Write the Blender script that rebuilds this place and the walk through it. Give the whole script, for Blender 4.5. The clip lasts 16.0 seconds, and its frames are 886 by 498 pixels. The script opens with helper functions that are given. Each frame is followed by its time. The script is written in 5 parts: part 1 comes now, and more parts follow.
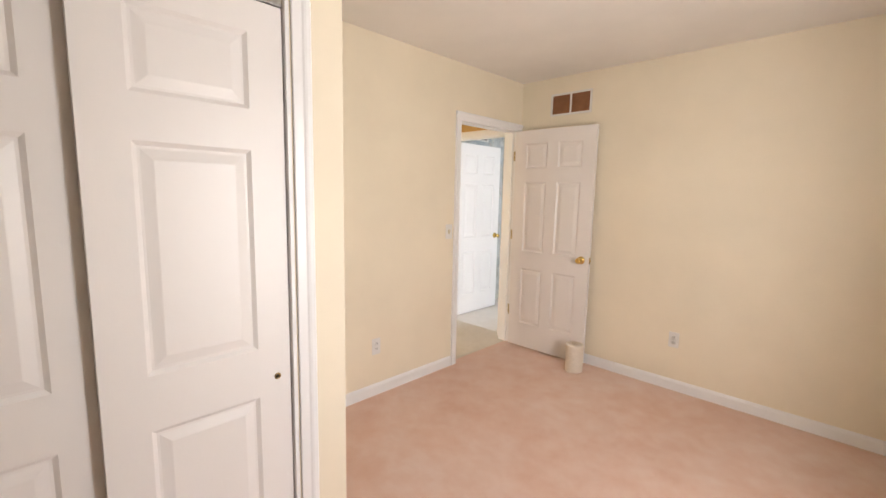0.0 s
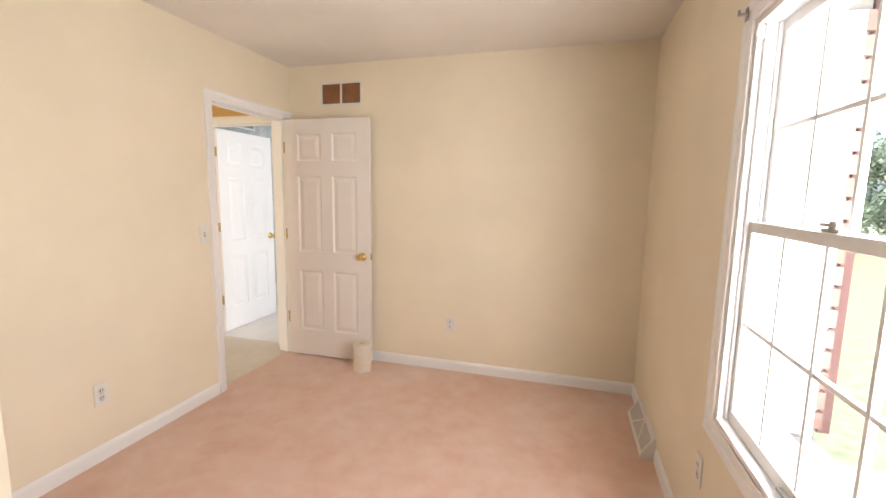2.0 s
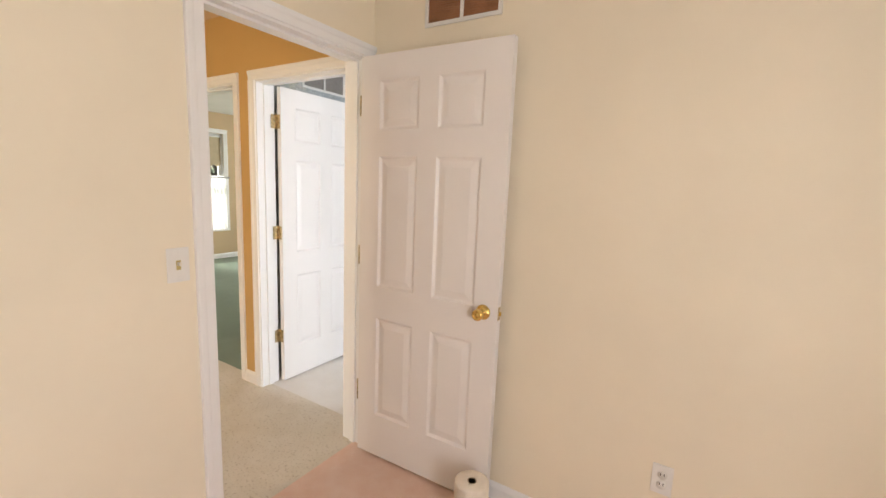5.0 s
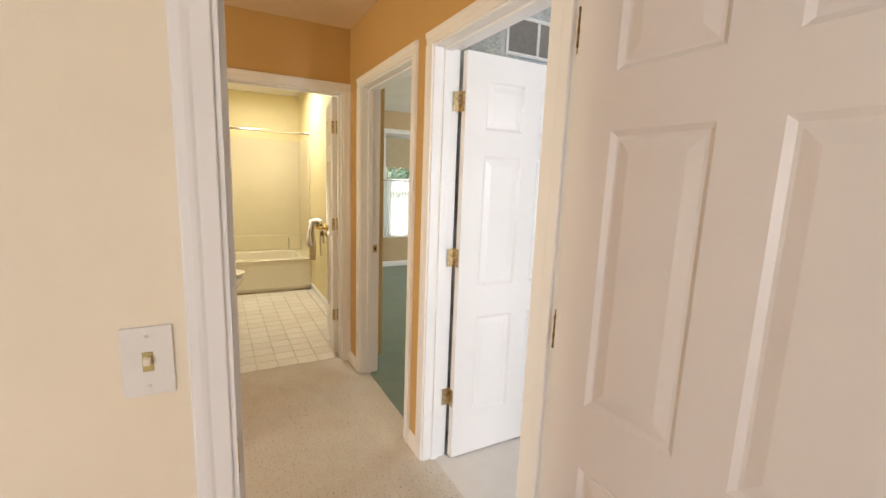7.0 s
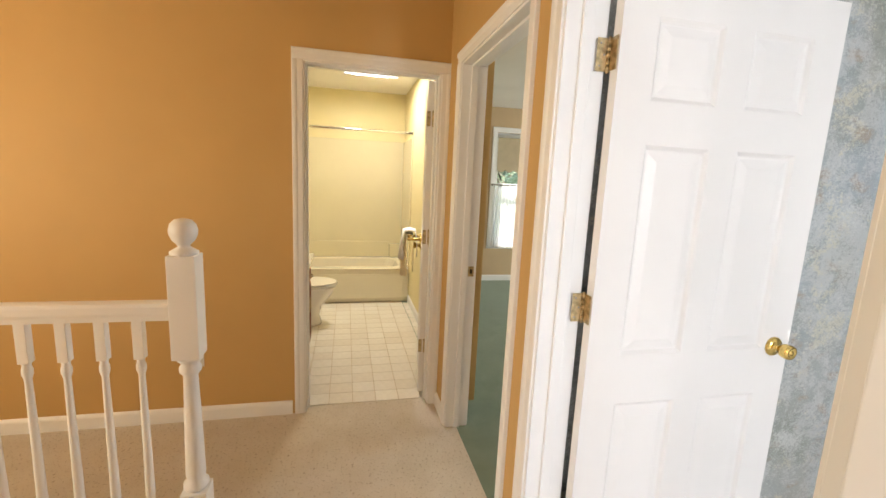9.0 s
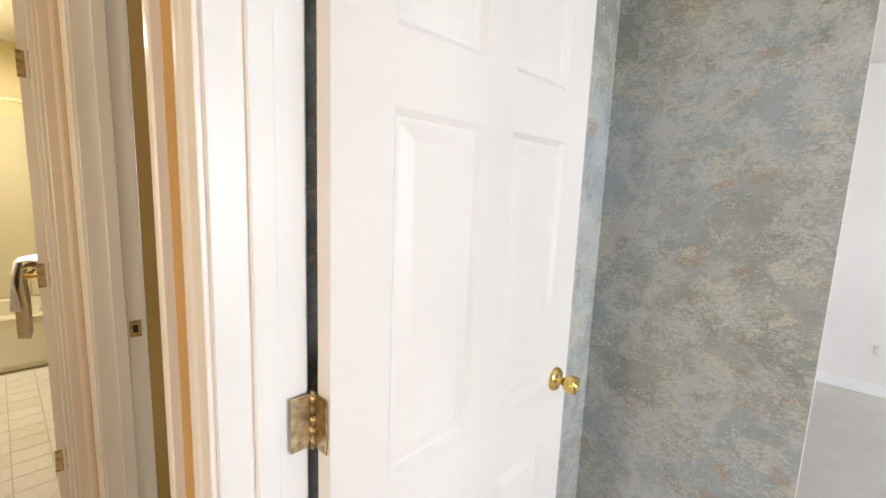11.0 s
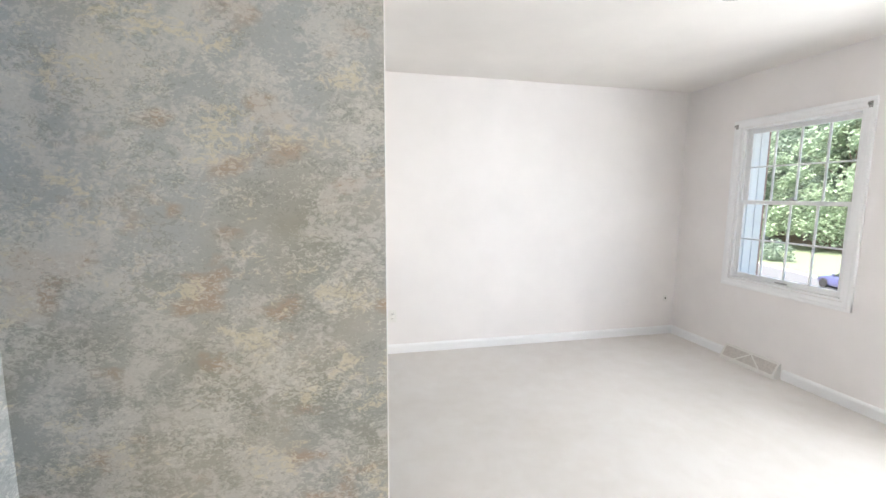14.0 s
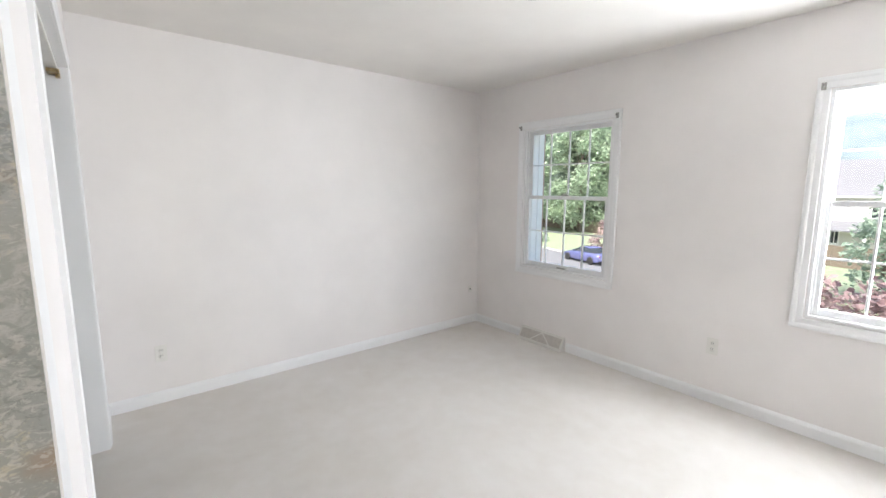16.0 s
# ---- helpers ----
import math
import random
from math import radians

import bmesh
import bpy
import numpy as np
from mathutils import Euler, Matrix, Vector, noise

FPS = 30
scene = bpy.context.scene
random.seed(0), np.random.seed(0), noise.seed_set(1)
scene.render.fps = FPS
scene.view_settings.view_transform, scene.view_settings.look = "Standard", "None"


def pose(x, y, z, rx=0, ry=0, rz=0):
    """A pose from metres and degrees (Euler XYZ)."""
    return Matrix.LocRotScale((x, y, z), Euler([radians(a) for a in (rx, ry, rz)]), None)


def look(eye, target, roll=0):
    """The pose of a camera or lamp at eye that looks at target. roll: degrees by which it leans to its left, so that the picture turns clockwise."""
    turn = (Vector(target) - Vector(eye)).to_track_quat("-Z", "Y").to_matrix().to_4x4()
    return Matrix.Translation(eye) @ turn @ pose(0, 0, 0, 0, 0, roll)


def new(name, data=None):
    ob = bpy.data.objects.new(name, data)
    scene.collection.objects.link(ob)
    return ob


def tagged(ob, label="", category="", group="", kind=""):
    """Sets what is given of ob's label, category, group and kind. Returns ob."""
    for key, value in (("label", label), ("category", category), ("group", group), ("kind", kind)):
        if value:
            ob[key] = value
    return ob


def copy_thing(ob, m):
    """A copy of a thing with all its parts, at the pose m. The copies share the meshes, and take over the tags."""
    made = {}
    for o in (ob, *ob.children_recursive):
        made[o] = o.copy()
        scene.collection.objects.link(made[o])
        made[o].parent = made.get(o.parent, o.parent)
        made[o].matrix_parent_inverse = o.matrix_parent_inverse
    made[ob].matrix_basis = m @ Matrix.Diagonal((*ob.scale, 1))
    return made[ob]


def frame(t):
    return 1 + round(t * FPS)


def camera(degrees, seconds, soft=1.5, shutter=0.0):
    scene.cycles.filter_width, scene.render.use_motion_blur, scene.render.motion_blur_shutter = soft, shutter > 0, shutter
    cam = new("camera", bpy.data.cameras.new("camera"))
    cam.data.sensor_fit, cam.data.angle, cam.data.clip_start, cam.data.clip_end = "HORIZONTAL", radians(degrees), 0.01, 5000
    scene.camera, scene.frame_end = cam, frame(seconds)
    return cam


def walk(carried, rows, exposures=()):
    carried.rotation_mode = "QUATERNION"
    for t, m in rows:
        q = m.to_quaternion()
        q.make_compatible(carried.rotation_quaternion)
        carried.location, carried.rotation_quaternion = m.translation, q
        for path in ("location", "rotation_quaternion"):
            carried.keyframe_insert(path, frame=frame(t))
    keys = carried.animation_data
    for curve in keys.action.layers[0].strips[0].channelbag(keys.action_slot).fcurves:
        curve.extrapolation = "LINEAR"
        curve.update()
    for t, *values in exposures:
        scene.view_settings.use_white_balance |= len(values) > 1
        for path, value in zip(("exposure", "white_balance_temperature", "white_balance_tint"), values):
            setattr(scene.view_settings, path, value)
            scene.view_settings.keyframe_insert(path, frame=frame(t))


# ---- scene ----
cam = camera(92.6, 16.0)
PATH = [
    (0, (2.328, -3.391, 1.428), (0.941, -1.973, 1.169), 1.2),
    (0.5, (2.35, -3.36, 1.427), (1.182, -1.757, 1.169), 1.2),
    (1, (2.347, -3.321, 1.422), (1.427, -1.564, 1.169), 1.1),
    (1.5, (2.334, -3.282, 1.421), (1.673, -1.412, 1.168), 1.0),
    (2, (2.286, -3.178, 1.42), (1.734, -1.273, 1.161), 0.9),
    (2.5, (2.188, -3.002, 1.454), (1.679, -1.086, 1.183), 1.1),
    (3, (2.064, -2.778, 1.436), (1.561, -0.861, 1.165), 1.3),
    (3.2, (2.003, -2.675, 1.443), (1.5, -0.759, 1.165), 1.3),
    (5.3, (1.379, -1.498, 1.43), (0.213, 0.098, 1.126), 2.1),
    (5.5, (1.316, -1.397, 1.431), (0.072, 0.139, 1.127), 1.8),
    (6, (1.146, -1.174, 1.437), (-0.271, 0.201, 1.124), 2.2),
    (6.5, (0.947, -0.995, 1.44), (-0.623, 0.202, 1.12), 2.2),
    (7, (0.784, -0.843, 1.433), (-0.955, 0.089, 1.108), 2.1),
    (7.5, (0.644, -0.72, 1.436), (-1.219, -0.073, 1.104), 2.2),
    (8, (0.474, -0.648, 1.435), (-1.457, -0.25, 1.097), 2.3),
    (8.2, (0.402, -0.635, 1.422), (-1.54, -0.288, 1.094), 2.5),
    (10.3, (-0.241, -0.306, 1.434), (-1.924, 0.73, 1.128), 2.8),
    (10.5, (-0.302, -0.269, 1.435), (-1.9, 0.894, 1.132), 2.7),
    (11, (-0.411, -0.155, 1.425), (-1.768, 1.287, 1.141), 2.2),
    (11.5, (-0.472, -0.007, 1.424), (-1.551, 1.656, 1.156), 1.7),
    (12, (-0.508, 0.098, 1.412), (-1.245, 1.943, 1.175), 1.4),
    (12.5, (-0.537, 0.204, 1.416), (-0.895, 2.157, 1.179), 1.1),
    (13, (-0.6, 0.327, 1.415), (-0.553, 2.312, 1.172), 0.8),
    (13.5, (-0.577, 0.479, 1.408), (-0.286, 2.442, 1.157), 0.7),
    (14, (-0.497, 0.628, 1.42), (-0.059, 2.563, 1.169), 0.4),
    (14.5, (-0.423, 0.736, 1.421), (0.163, 2.631, 1.165), 0.3),
    (15, (-0.367, 0.82, 1.457), (0.398, 2.647, 1.176), 0.1),
    (15.5, (-0.378, 0.944, 1.455), (0.644, 2.641, 1.176), 0.2),
    (16, (-0.358, 0.988, 1.455), (0.886, 2.529, 1.174), 0.2),
]
EXPOSURES = [(0.0, 1.64), (1.5, 1.75), (3.0, 1.75), (5.5, 1.62), (7.0, 1.6), (8.0, 1.68), (10.5, 1.66), (12.0, 1.7), (13.0, 1.8), (14.0, 1.88), (15.0, 1.8), (16.0, 1.5)]
walk(cam, [(t, look(eye, target, roll)) for t, eye, target, roll in PATH], EXPOSURES)

# ---- light ----
world = bpy.data.worlds.new("sky")
scene.world = world
world.use_nodes = True
wn = world.node_tree.nodes
sky = wn.new("ShaderNodeTexSky")
sky.sky_type, sky.sun_disc = "NISHITA", False
sky.sun_elevation, sky.sun_rotation = radians(50), radians(250)
sky.dust_density, sky.ozone_density = 3.0, 1.0
wn["Background"].inputs["Strength"].default_value = 0.15
world.node_tree.links.new(sky.outputs[0], wn["Background"].inputs[0])

sun = new("sun", bpy.data.lights.new("sun", "SUN"))
sun.data.energy, sun.data.angle, sun.data.color = 3.4, radians(12), (1.0, 0.97, 0.92)
sun.matrix_world = look((0, 0, 0), (-math.sin(radians(250)) * 0.64, -math.cos(radians(250)) * 0.64, -0.77))


def area_lamp(name, eye, target, w, h, watts, colour):
    lamp = new(name, bpy.data.lights.new(name, "AREA"))
    lamp.data.shape, lamp.data.size, lamp.data.size_y = "RECTANGLE", w, h
    lamp.data.energy, lamp.data.color = watts, colour
    lamp.matrix_world = look(eye, target)
    return lamp


# skylight that falls in through the parts of the windows beside the walk
area_lamp("daylight_a", (2.985, -2.21, 1.31), (0.0, -1.35, 1.31), 0.5, 1.2, 13.5, (1.0, 0.955, 0.93))
area_lamp("daylight_b", (2.985, 0.93, 1.36), (0.7, 2.3, 1.38), 0.5, 1.2, 31, (0.88, 0.94, 1.0))
area_lamp("daylight_bath", (-4.23, -0.31, 2.44), (-4.1, -0.31, 0), 0.36, 0.52, 9.5, (1.0, 0.92, 0.78))
# added fill for the back room, set in an unseen opening of wall_far
area_lamp("fill_back_room", (-3.4, 4.4, 1.4), (-3.4, 0, 1.2), 0.9, 1.2, 20, (0.98, 1.0, 0.95))
# added hall fill at an unseen stairwell opening, tinted like bounce off tan walls
area_lamp("fill_stair", (-0.75, -3.52, 1.35), (-1.6, 0, 1.5), 0.8, 1.2, 12, (1.0, 0.875, 0.63))


# ---- materials ----
def mat(name):
    m = bpy.data.materials.new(name)
    m.use_nodes = True
    return m, m.node_tree.nodes, m.node_tree.links, m.node_tree.nodes["Principled BSDF"]


def coords(n, l, scale=(1, 1, 1), kind="Object"):
    tc, mp = n.new("ShaderNodeTexCoord"), n.new("ShaderNodeMapping")
    if kind == "World":
        g = n.new("ShaderNodeNewGeometry")
        l.new(g.outputs["Position"], mp.inputs[0])
    else:
        l.new(tc.outputs[kind], mp.inputs[0])
    mp.inputs["Scale"].default_value = scale
    return mp.outputs[0]


def noise_tex(n, l, vec, scale, detail=4, rough=0.55, warp=0.0):
    t = n.new("ShaderNodeTexNoise")
    t.inputs["Distortion"].default_value = warp
    t.inputs["Scale"].default_value, t.inputs["Detail"].default_value, t.inputs["Roughness"].default_value = scale, detail, rough
    l.new(vec, t.inputs["Vector"])
    return t.outputs["Fac"]


def ramp(n, l, fac, stops):
    r = n.new("ShaderNodeValToRGB")
    while len(r.color_ramp.elements) < len(stops):
        r.color_ramp.elements.new(0.5)
    for e, (p, c) in zip(r.color_ramp.elements, stops):
        e.position, e.color = p, (*c, 1)
    l.new(fac, r.inputs[0])
    return r.outputs[0]


def blend(n, l, fac, a, b, mode="MIX"):
    m = n.new("ShaderNodeMix")
    m.data_type, m.blend_type = "RGBA", mode
    for value, slot in ((fac, 0), (a, 6), (b, 7)):
        if isinstance(value, (int, float)):
            m.inputs[slot].default_value = value
        elif isinstance(value, tuple):
            m.inputs[slot].default_value = (*value, 1)
        else:
            l.new(value, m.inputs[slot])
    return m.outputs[2]


def bump(n, l, p, height, strength, distance=0.002):
    b = n.new("ShaderNodeBump")
    b.inputs["Strength"].default_value, b.inputs["Distance"].default_value = strength, distance
    l.new(height, b.inputs["Height"])
    l.new(b.outputs[0], p.inputs["Normal"])


def shade(c, k):
    return tuple(min(1, v * k) for v in c)


def paint(name, c, rough=0.6, grain=180, strength=0.12, spread=0.05, spec=0.4):
    """Rolled or brushed paint: slow unevenness of tone, fine roller stipple."""
    m, n, l, p = mat(name)
    v = coords(n, l, kind="World")
    slow, fine = noise_tex(n, l, v, 1.7, 5), noise_tex(n, l, v, grain, 3)
    col = ramp(n, l, slow, [(0.3, shade(c, 1 - spread)), (0.7, shade(c, 1 + spread * 0.6))])
    l.new(col, p.inputs["Base Color"])
    r = n.new("ShaderNodeMapRange")
    r.inputs[3].default_value, r.inputs[4].default_value = rough - 0.08, rough + 0.08
    l.new(noise_tex(n, l, v, 9, 4), r.inputs[0])
    l.new(r.outputs[0], p.inputs["Roughness"])
    p.inputs["Specular IOR Level"].default_value = spec
    bump(n, l, p, fine, strength)
    return m


def carpet(name, c, dark, light, speck=None):
    m, n, l, p = mat(name)
    v = coords(n, l, kind="World")
    wear, tread, pile = noise_tex(n, l, v, 1.3, 4, 0.6), noise_tex(n, l, v, 7, 5, 0.65), noise_tex(n, l, v, 260, 4, 0.8)
    col = ramp(n, l, wear, [(0.32, dark), (0.5, c), (0.7, light)])
    col = blend(n, l, 0.4, col, ramp(n, l, tread, [(0.35, dark), (0.65, light)]))
    col = blend(n, l, 0.35, col, ramp(n, l, pile, [(0.3, shade(dark, 0.6)), (0.7, light)]))
    if speck:
        f = noise_tex(n, l, v, 75, 3, 0.7)
        col = blend(n, l, ramp(n, l, f, [(0.58, (0, 0, 0)), (0.66, (0.75, 0.75, 0.75))]), col, speck)
    l.new(col, p.inputs["Base Color"])
    p.inputs["Roughness"].default_value, p.inputs["Specular IOR Level"].default_value = 0.95, 0.1
    p.inputs["Sheen Weight"].default_value = 0.25
    h = blend(n, l, 0.35, pile, tread)
    bump(n, l, p, h, 0.7, 0.006)
    return m


def metal(name, c, rough=0.25, spots=0.1):
    m, n, l, p = mat(name)
    v = coords(n, l)
    f = noise_tex(n, l, v, 60, 4)
    l.new(ramp(n, l, f, [(0.35, shade(c, 1 - spots * 3)), (0.6, c)]), p.inputs["Base Color"])
    p.inputs["Metallic"].default_value, p.inputs["Roughness"].default_value = 1.0, rough
    return m


def plain(name, c, rough=0.5, spread=0.08, scale=12, strength=0.05, spec=0.5, coat=0.0):
    m, n, l, p = mat(name)
    v = coords(n, l)
    f = noise_tex(n, l, v, scale, 5)
    l.new(ramp(n, l, f, [(0.3, shade(c, 1 - spread)), (0.7, shade(c, 1 + spread))]), p.inputs["Base Color"])
    p.inputs["Roughness"].default_value, p.inputs["Specular IOR Level"].default_value = rough, spec
    p.inputs["Coat Weight"].default_value = coat
    bump(n, l, p, noise_tex(n, l, v, scale * 14, 3), strength)
    return m


def glass_mat(name, tint=(1, 1, 1)):
    m, n, l, p = mat(name)
    t, g, x, f = n.new("ShaderNodeBsdfTransparent"), n.new("ShaderNodeBsdfGlossy"), n.new("ShaderNodeMixShader"), n.new("ShaderNodeFresnel")
    t.inputs[0].default_value, g.inputs["Roughness"].default_value, f.inputs[0].default_value = (*tint, 1), 0.02, 1.45
    l.new(f.outputs[0], x.inputs[0]), l.new(t.outputs[0], x.inputs[1]), l.new(g.outputs[0], x.inputs[2])
    l.new(x.outputs[0], n["Material Output"].inputs[0])
    return m


def wallpaper():
    """Sponged paper: taupe, grey-green and slate clouds under torn pale dabs with crinkled edges, buff flecks and soft rust blots."""
    m, n, l, p = mat("wallpaper")
    v = coords(n, l, kind="World")
    vs = coords(n, l, (1, 1, 1.5), kind="World")

    def mask(fac, lo, hi, k):
        return ramp(n, l, fac, [(lo, (0, 0, 0)), (hi, (k, k, k))])

    def shifted(x, y, z):
        mp = n.new("ShaderNodeMapping")
        mp.inputs["Location"].default_value = (x, y, z)
        l.new(vs, mp.inputs[0])
        return mp.outputs[0]

    cloud, mid, grain = noise_tex(n, l, v, 1.5, 3, 0.5), noise_tex(n, l, v, 5.0, 5, 0.6), noise_tex(n, l, v, 190, 3, 0.6)
    crinkle = noise_tex(n, l, vs, 46, 4, 0.72, 1.2)
    col = ramp(n, l, mid, [(0.34, (0.29, 0.30, 0.265)), (0.5, (0.36, 0.36, 0.325)), (0.66, (0.43, 0.425, 0.39))])
    col = blend(n, l, mask(cloud, 0.44, 0.58, 0.95), col, blend(n, l, mid, (0.30, 0.345, 0.37), (0.47, 0.495, 0.525)))
    # soft rust and umber blots under the dabs
    col = blend(n, l, mask(noise_tex(n, l, shifted(4, 1, 2), 7.0, 4, 0.5), 0.57, 0.66, 0.7), col, (0.40, 0.30, 0.22))
    # torn pale dabs, their edges broken by the crinkle
    patch = blend(n, l, 0.42, noise_tex(n, l, v, 7.5, 5, 0.62, 0.6), crinkle)
    pale = blend(n, l, cloud, (0.57, 0.57, 0.525), (0.60, 0.605, 0.63))
    col = blend(n, l, mask(patch, 0.475, 0.55, 0.7), col, pale)
    buff = blend(n, l, 0.40, noise_tex(n, l, shifted(7, 3, 5), 6.2, 4, 0.6, 0.5), crinkle)
    col = blend(n, l, mask(buff, 0.555, 0.60, 0.65), col, (0.63, 0.59, 0.455))
    # small dark flecks in the torn edges
    flecks = blend(n, l, 0.55, noise_tex(n, l, shifted(2, 8, 1), 8.5, 4, 0.6), noise_tex(n, l, shifted(1, 5, 9), 95, 3, 0.7, 1.0))
    col = blend(n, l, mask(flecks, 0.54, 0.585, 0.5), col, (0.24, 0.255, 0.235))
    light_flecks = blend(n, l, 0.6, noise_tex(n, l, shifted(9, 2, 3), 6.0, 4, 0.6), noise_tex(n, l, shifted(3, 3, 6), 80, 3, 0.7, 1.0))
    col = blend(n, l, mask(light_flecks, 0.54, 0.59, 0.5), col, (0.68, 0.68, 0.65))
    col = blend(n, l, mask(grain, 0.45, 0.7, 0.2), col, (0.30, 0.305, 0.28))
    l.new(col, p.inputs["Base Color"])
    p.inputs["Roughness"].default_value, p.inputs["Specular IOR Level"].default_value = 0.6, 0.3
    bump(n, l, p, patch, 0.3, 0.002)
    return m


def wood_mat(name, a, b, rough=0.4):
    m, n, l, p = mat(name)
    v = coords(n, l, (14, 14, 1.2))
    l.new(ramp(n, l, noise_tex(n, l, v, 4, 8, 0.65), [(0.3, a), (0.7, b)]), p.inputs["Base Color"])
    p.inputs["Roughness"].default_value = rough
    bump(n, l, p, noise_tex(n, l, v, 30, 4), 0.1)
    return m


def leaf_mat(name, dark, light):
    m, n, l, p = mat(name)
    g = n.new("ShaderNodeNewGeometry")
    l.new(ramp(n, l, g.outputs["Random Per Island"], [(0.1, dark), (0.9, light)]), p.inputs["Base Color"])
    p.inputs["Roughness"].default_value, p.inputs["Specular IOR Level"].default_value = 0.7, 0.2
    t, x = n.new("ShaderNodeBsdfTranslucent"), n.new("ShaderNodeMixShader")
    x.inputs[0].default_value = 0.45
    l.new(p.inputs["Base Color"].links[0].from_socket, t.inputs[0])
    l.new(p.outputs[0], x.inputs[1]), l.new(t.outputs[0], x.inputs[2])
    l.new(x.outputs[0], n["Material Output"].inputs[0])
    return m


def sheer_mat(name, c):
    """Thin cotton: scatters part of the daylight behind it into the room."""
    m, n, l, p = mat(name)
    v = coords(n, l, (1, 40, 40))
    l.new(ramp(n, l, noise_tex(n, l, v, 9, 4), [(0.3, shade(c, 0.93)), (0.7, c)]), p.inputs["Base Color"])
    p.inputs["Roughness"].default_value, p.inputs["Specular IOR Level"].default_value = 0.95, 0.1
    t, h, x, y = n.new("ShaderNodeBsdfTranslucent"), n.new("ShaderNodeBsdfTransparent"), n.new("ShaderNodeMixShader"), n.new("ShaderNodeMixShader")
    t.inputs[0].default_value, x.inputs[0].default_value, y.inputs[0].default_value = (*c, 1), 0.6, 0.22
    l.new(p.outputs[0], x.inputs[1]), l.new(t.outputs[0], x.inputs[2])
    l.new(x.outputs[0], y.inputs[1]), l.new(h.outputs[0], y.inputs[2])
    l.new(y.outputs[0], n["Material Output"].inputs[0])
    return m


def piece_mat(name, a, b, rough=0.8, strength=0.3, scale=40):
    m, n, l, p = mat(name)
    o = n.new("ShaderNodeObjectInfo")
    v = coords(n, l)
    col = ramp(n, l, o.outputs["Random"], [(0.1, a), (0.9, b)])
    col = blend(n, l, 0.25, col, ramp(n, l, noise_tex(n, l, v, scale, 6, 0.7), [(0.3, shade(a, 0.7)), (0.7, shade(b, 1.15))]))
    l.new(col, p.inputs["Base Color"])
    p.inputs["Roughness"].default_value = rough
    bump(n, l, p, noise_tex(n, l, v, scale * 2, 4), strength)
    return m


CREAM = paint("cream_paint", (0.86, 0.775, 0.62), 0.62)
TAN = paint("tan_paint", (0.60, 0.385, 0.15), 0.6)
WHITE_WALL = paint("off_white_paint", (0.862, 0.826, 0.808), 0.65)
BATH_PAINT = paint("bath_paint", (0.86, 0.76, 0.45), 0.5)
CEIL = paint("ceiling_paint", (0.85, 0.815, 0.775), 0.85, 90, 0.3)
# one even peach tone, deeper than CEIL, for the hall ceiling only
HALL_CEIL = paint("hall_ceiling_tone", (0.77, 0.60, 0.40), 0.85, 90, 0.3)
C_PAINT = paint("back_room_paint", (0.60, 0.45, 0.28), 0.65)
TRIM = paint("gloss_trim", (0.885, 0.88, 0.88), 0.32, 60, 0.02, 0.03, 0.5)
DOOR = paint("door_paint", (0.85, 0.82, 0.80), 0.38, 140, 0.05, 0.03, 0.5)
SASH = plain("white_vinyl", (0.82, 0.82, 0.82), 0.35, 0.03)
PAPER = wallpaper()
PINK = carpet("pink_carpet", (0.84, 0.565, 0.44), (0.71, 0.385, 0.25), (0.90, 0.72, 0.63))
CREAM_CARPET = carpet("cream_carpet", (0.72, 0.65, 0.55), (0.62, 0.54, 0.42), (0.80, 0.74, 0.65), (0.30, 0.22, 0.14))
B_CARPET = carpet("ivory_carpet", (0.80, 0.75, 0.70), (0.72, 0.665, 0.60), (0.86, 0.825, 0.79))
GREEN = carpet("green_carpet", (0.20, 0.27, 0.20), (0.16, 0.22, 0.16), (0.26, 0.33, 0.25))
BRASS = metal("brass", (0.83, 0.60, 0.20), 0.18)
OLD_BRASS = metal("worn_brass", (0.66, 0.52, 0.30), 0.32, 0.15)
CHROME = metal("chrome", (0.75, 0.74, 0.72), 0.15)
STEEL = metal("dull_steel", (0.45, 0.44, 0.42), 0.4)
PLASTIC = plain("white_plastic", (0.80, 0.78, 0.74), 0.35, 0.03)
IVORY = plain("ivory_plastic", (0.76, 0.70, 0.60), 0.35, 0.05)
YELLOWED = plain("yellowed_plastic", (0.50, 0.40, 0.16), 0.4, 0.1)
DARK = plain("dark_slot", (0.03, 0.025, 0.02), 0.7)
VENT_BROWN = plain("duct_shadow", (0.34, 0.16, 0.08), 0.7, 0.15)
GRILLE_WHITE = plain("enamelled_metal", (0.78, 0.76, 0.72), 0.4, 0.04)
VENT_GREY = plain("vent_shadow", (0.30, 0.27, 0.245), 0.6, 0.12, 60)
GRILLE_GREY = plain("grille_mesh", (0.60, 0.56, 0.52), 0.6, 0.12, 60)
PAPER_ROLL = plain("soft_paper", (0.82, 0.74, 0.64), 0.9, 0.05, 40, 0.3, 0.1)
PORCELAIN = plain("porcelain", (0.84, 0.80, 0.70), 0.12, 0.02, 4, 0.0, 0.5, 0.4)
TUB_MAT = plain("enamel", (0.84, 0.78, 0.62), 0.15, 0.02, 4, 0.0, 0.5, 0.4)
SURROUND = plain("acrylic_panel", (0.80, 0.73, 0.51), 0.2, 0.03, 2, 0.0, 0.5, 0.3)
CABINET = wood_mat("cherry_wood", (0.20, 0.07, 0.03), (0.36, 0.14, 0.06))
TOWEL = plain("terry", (0.88, 0.86, 0.82), 0.95, 0.04, 80, 0.6, 0.1)
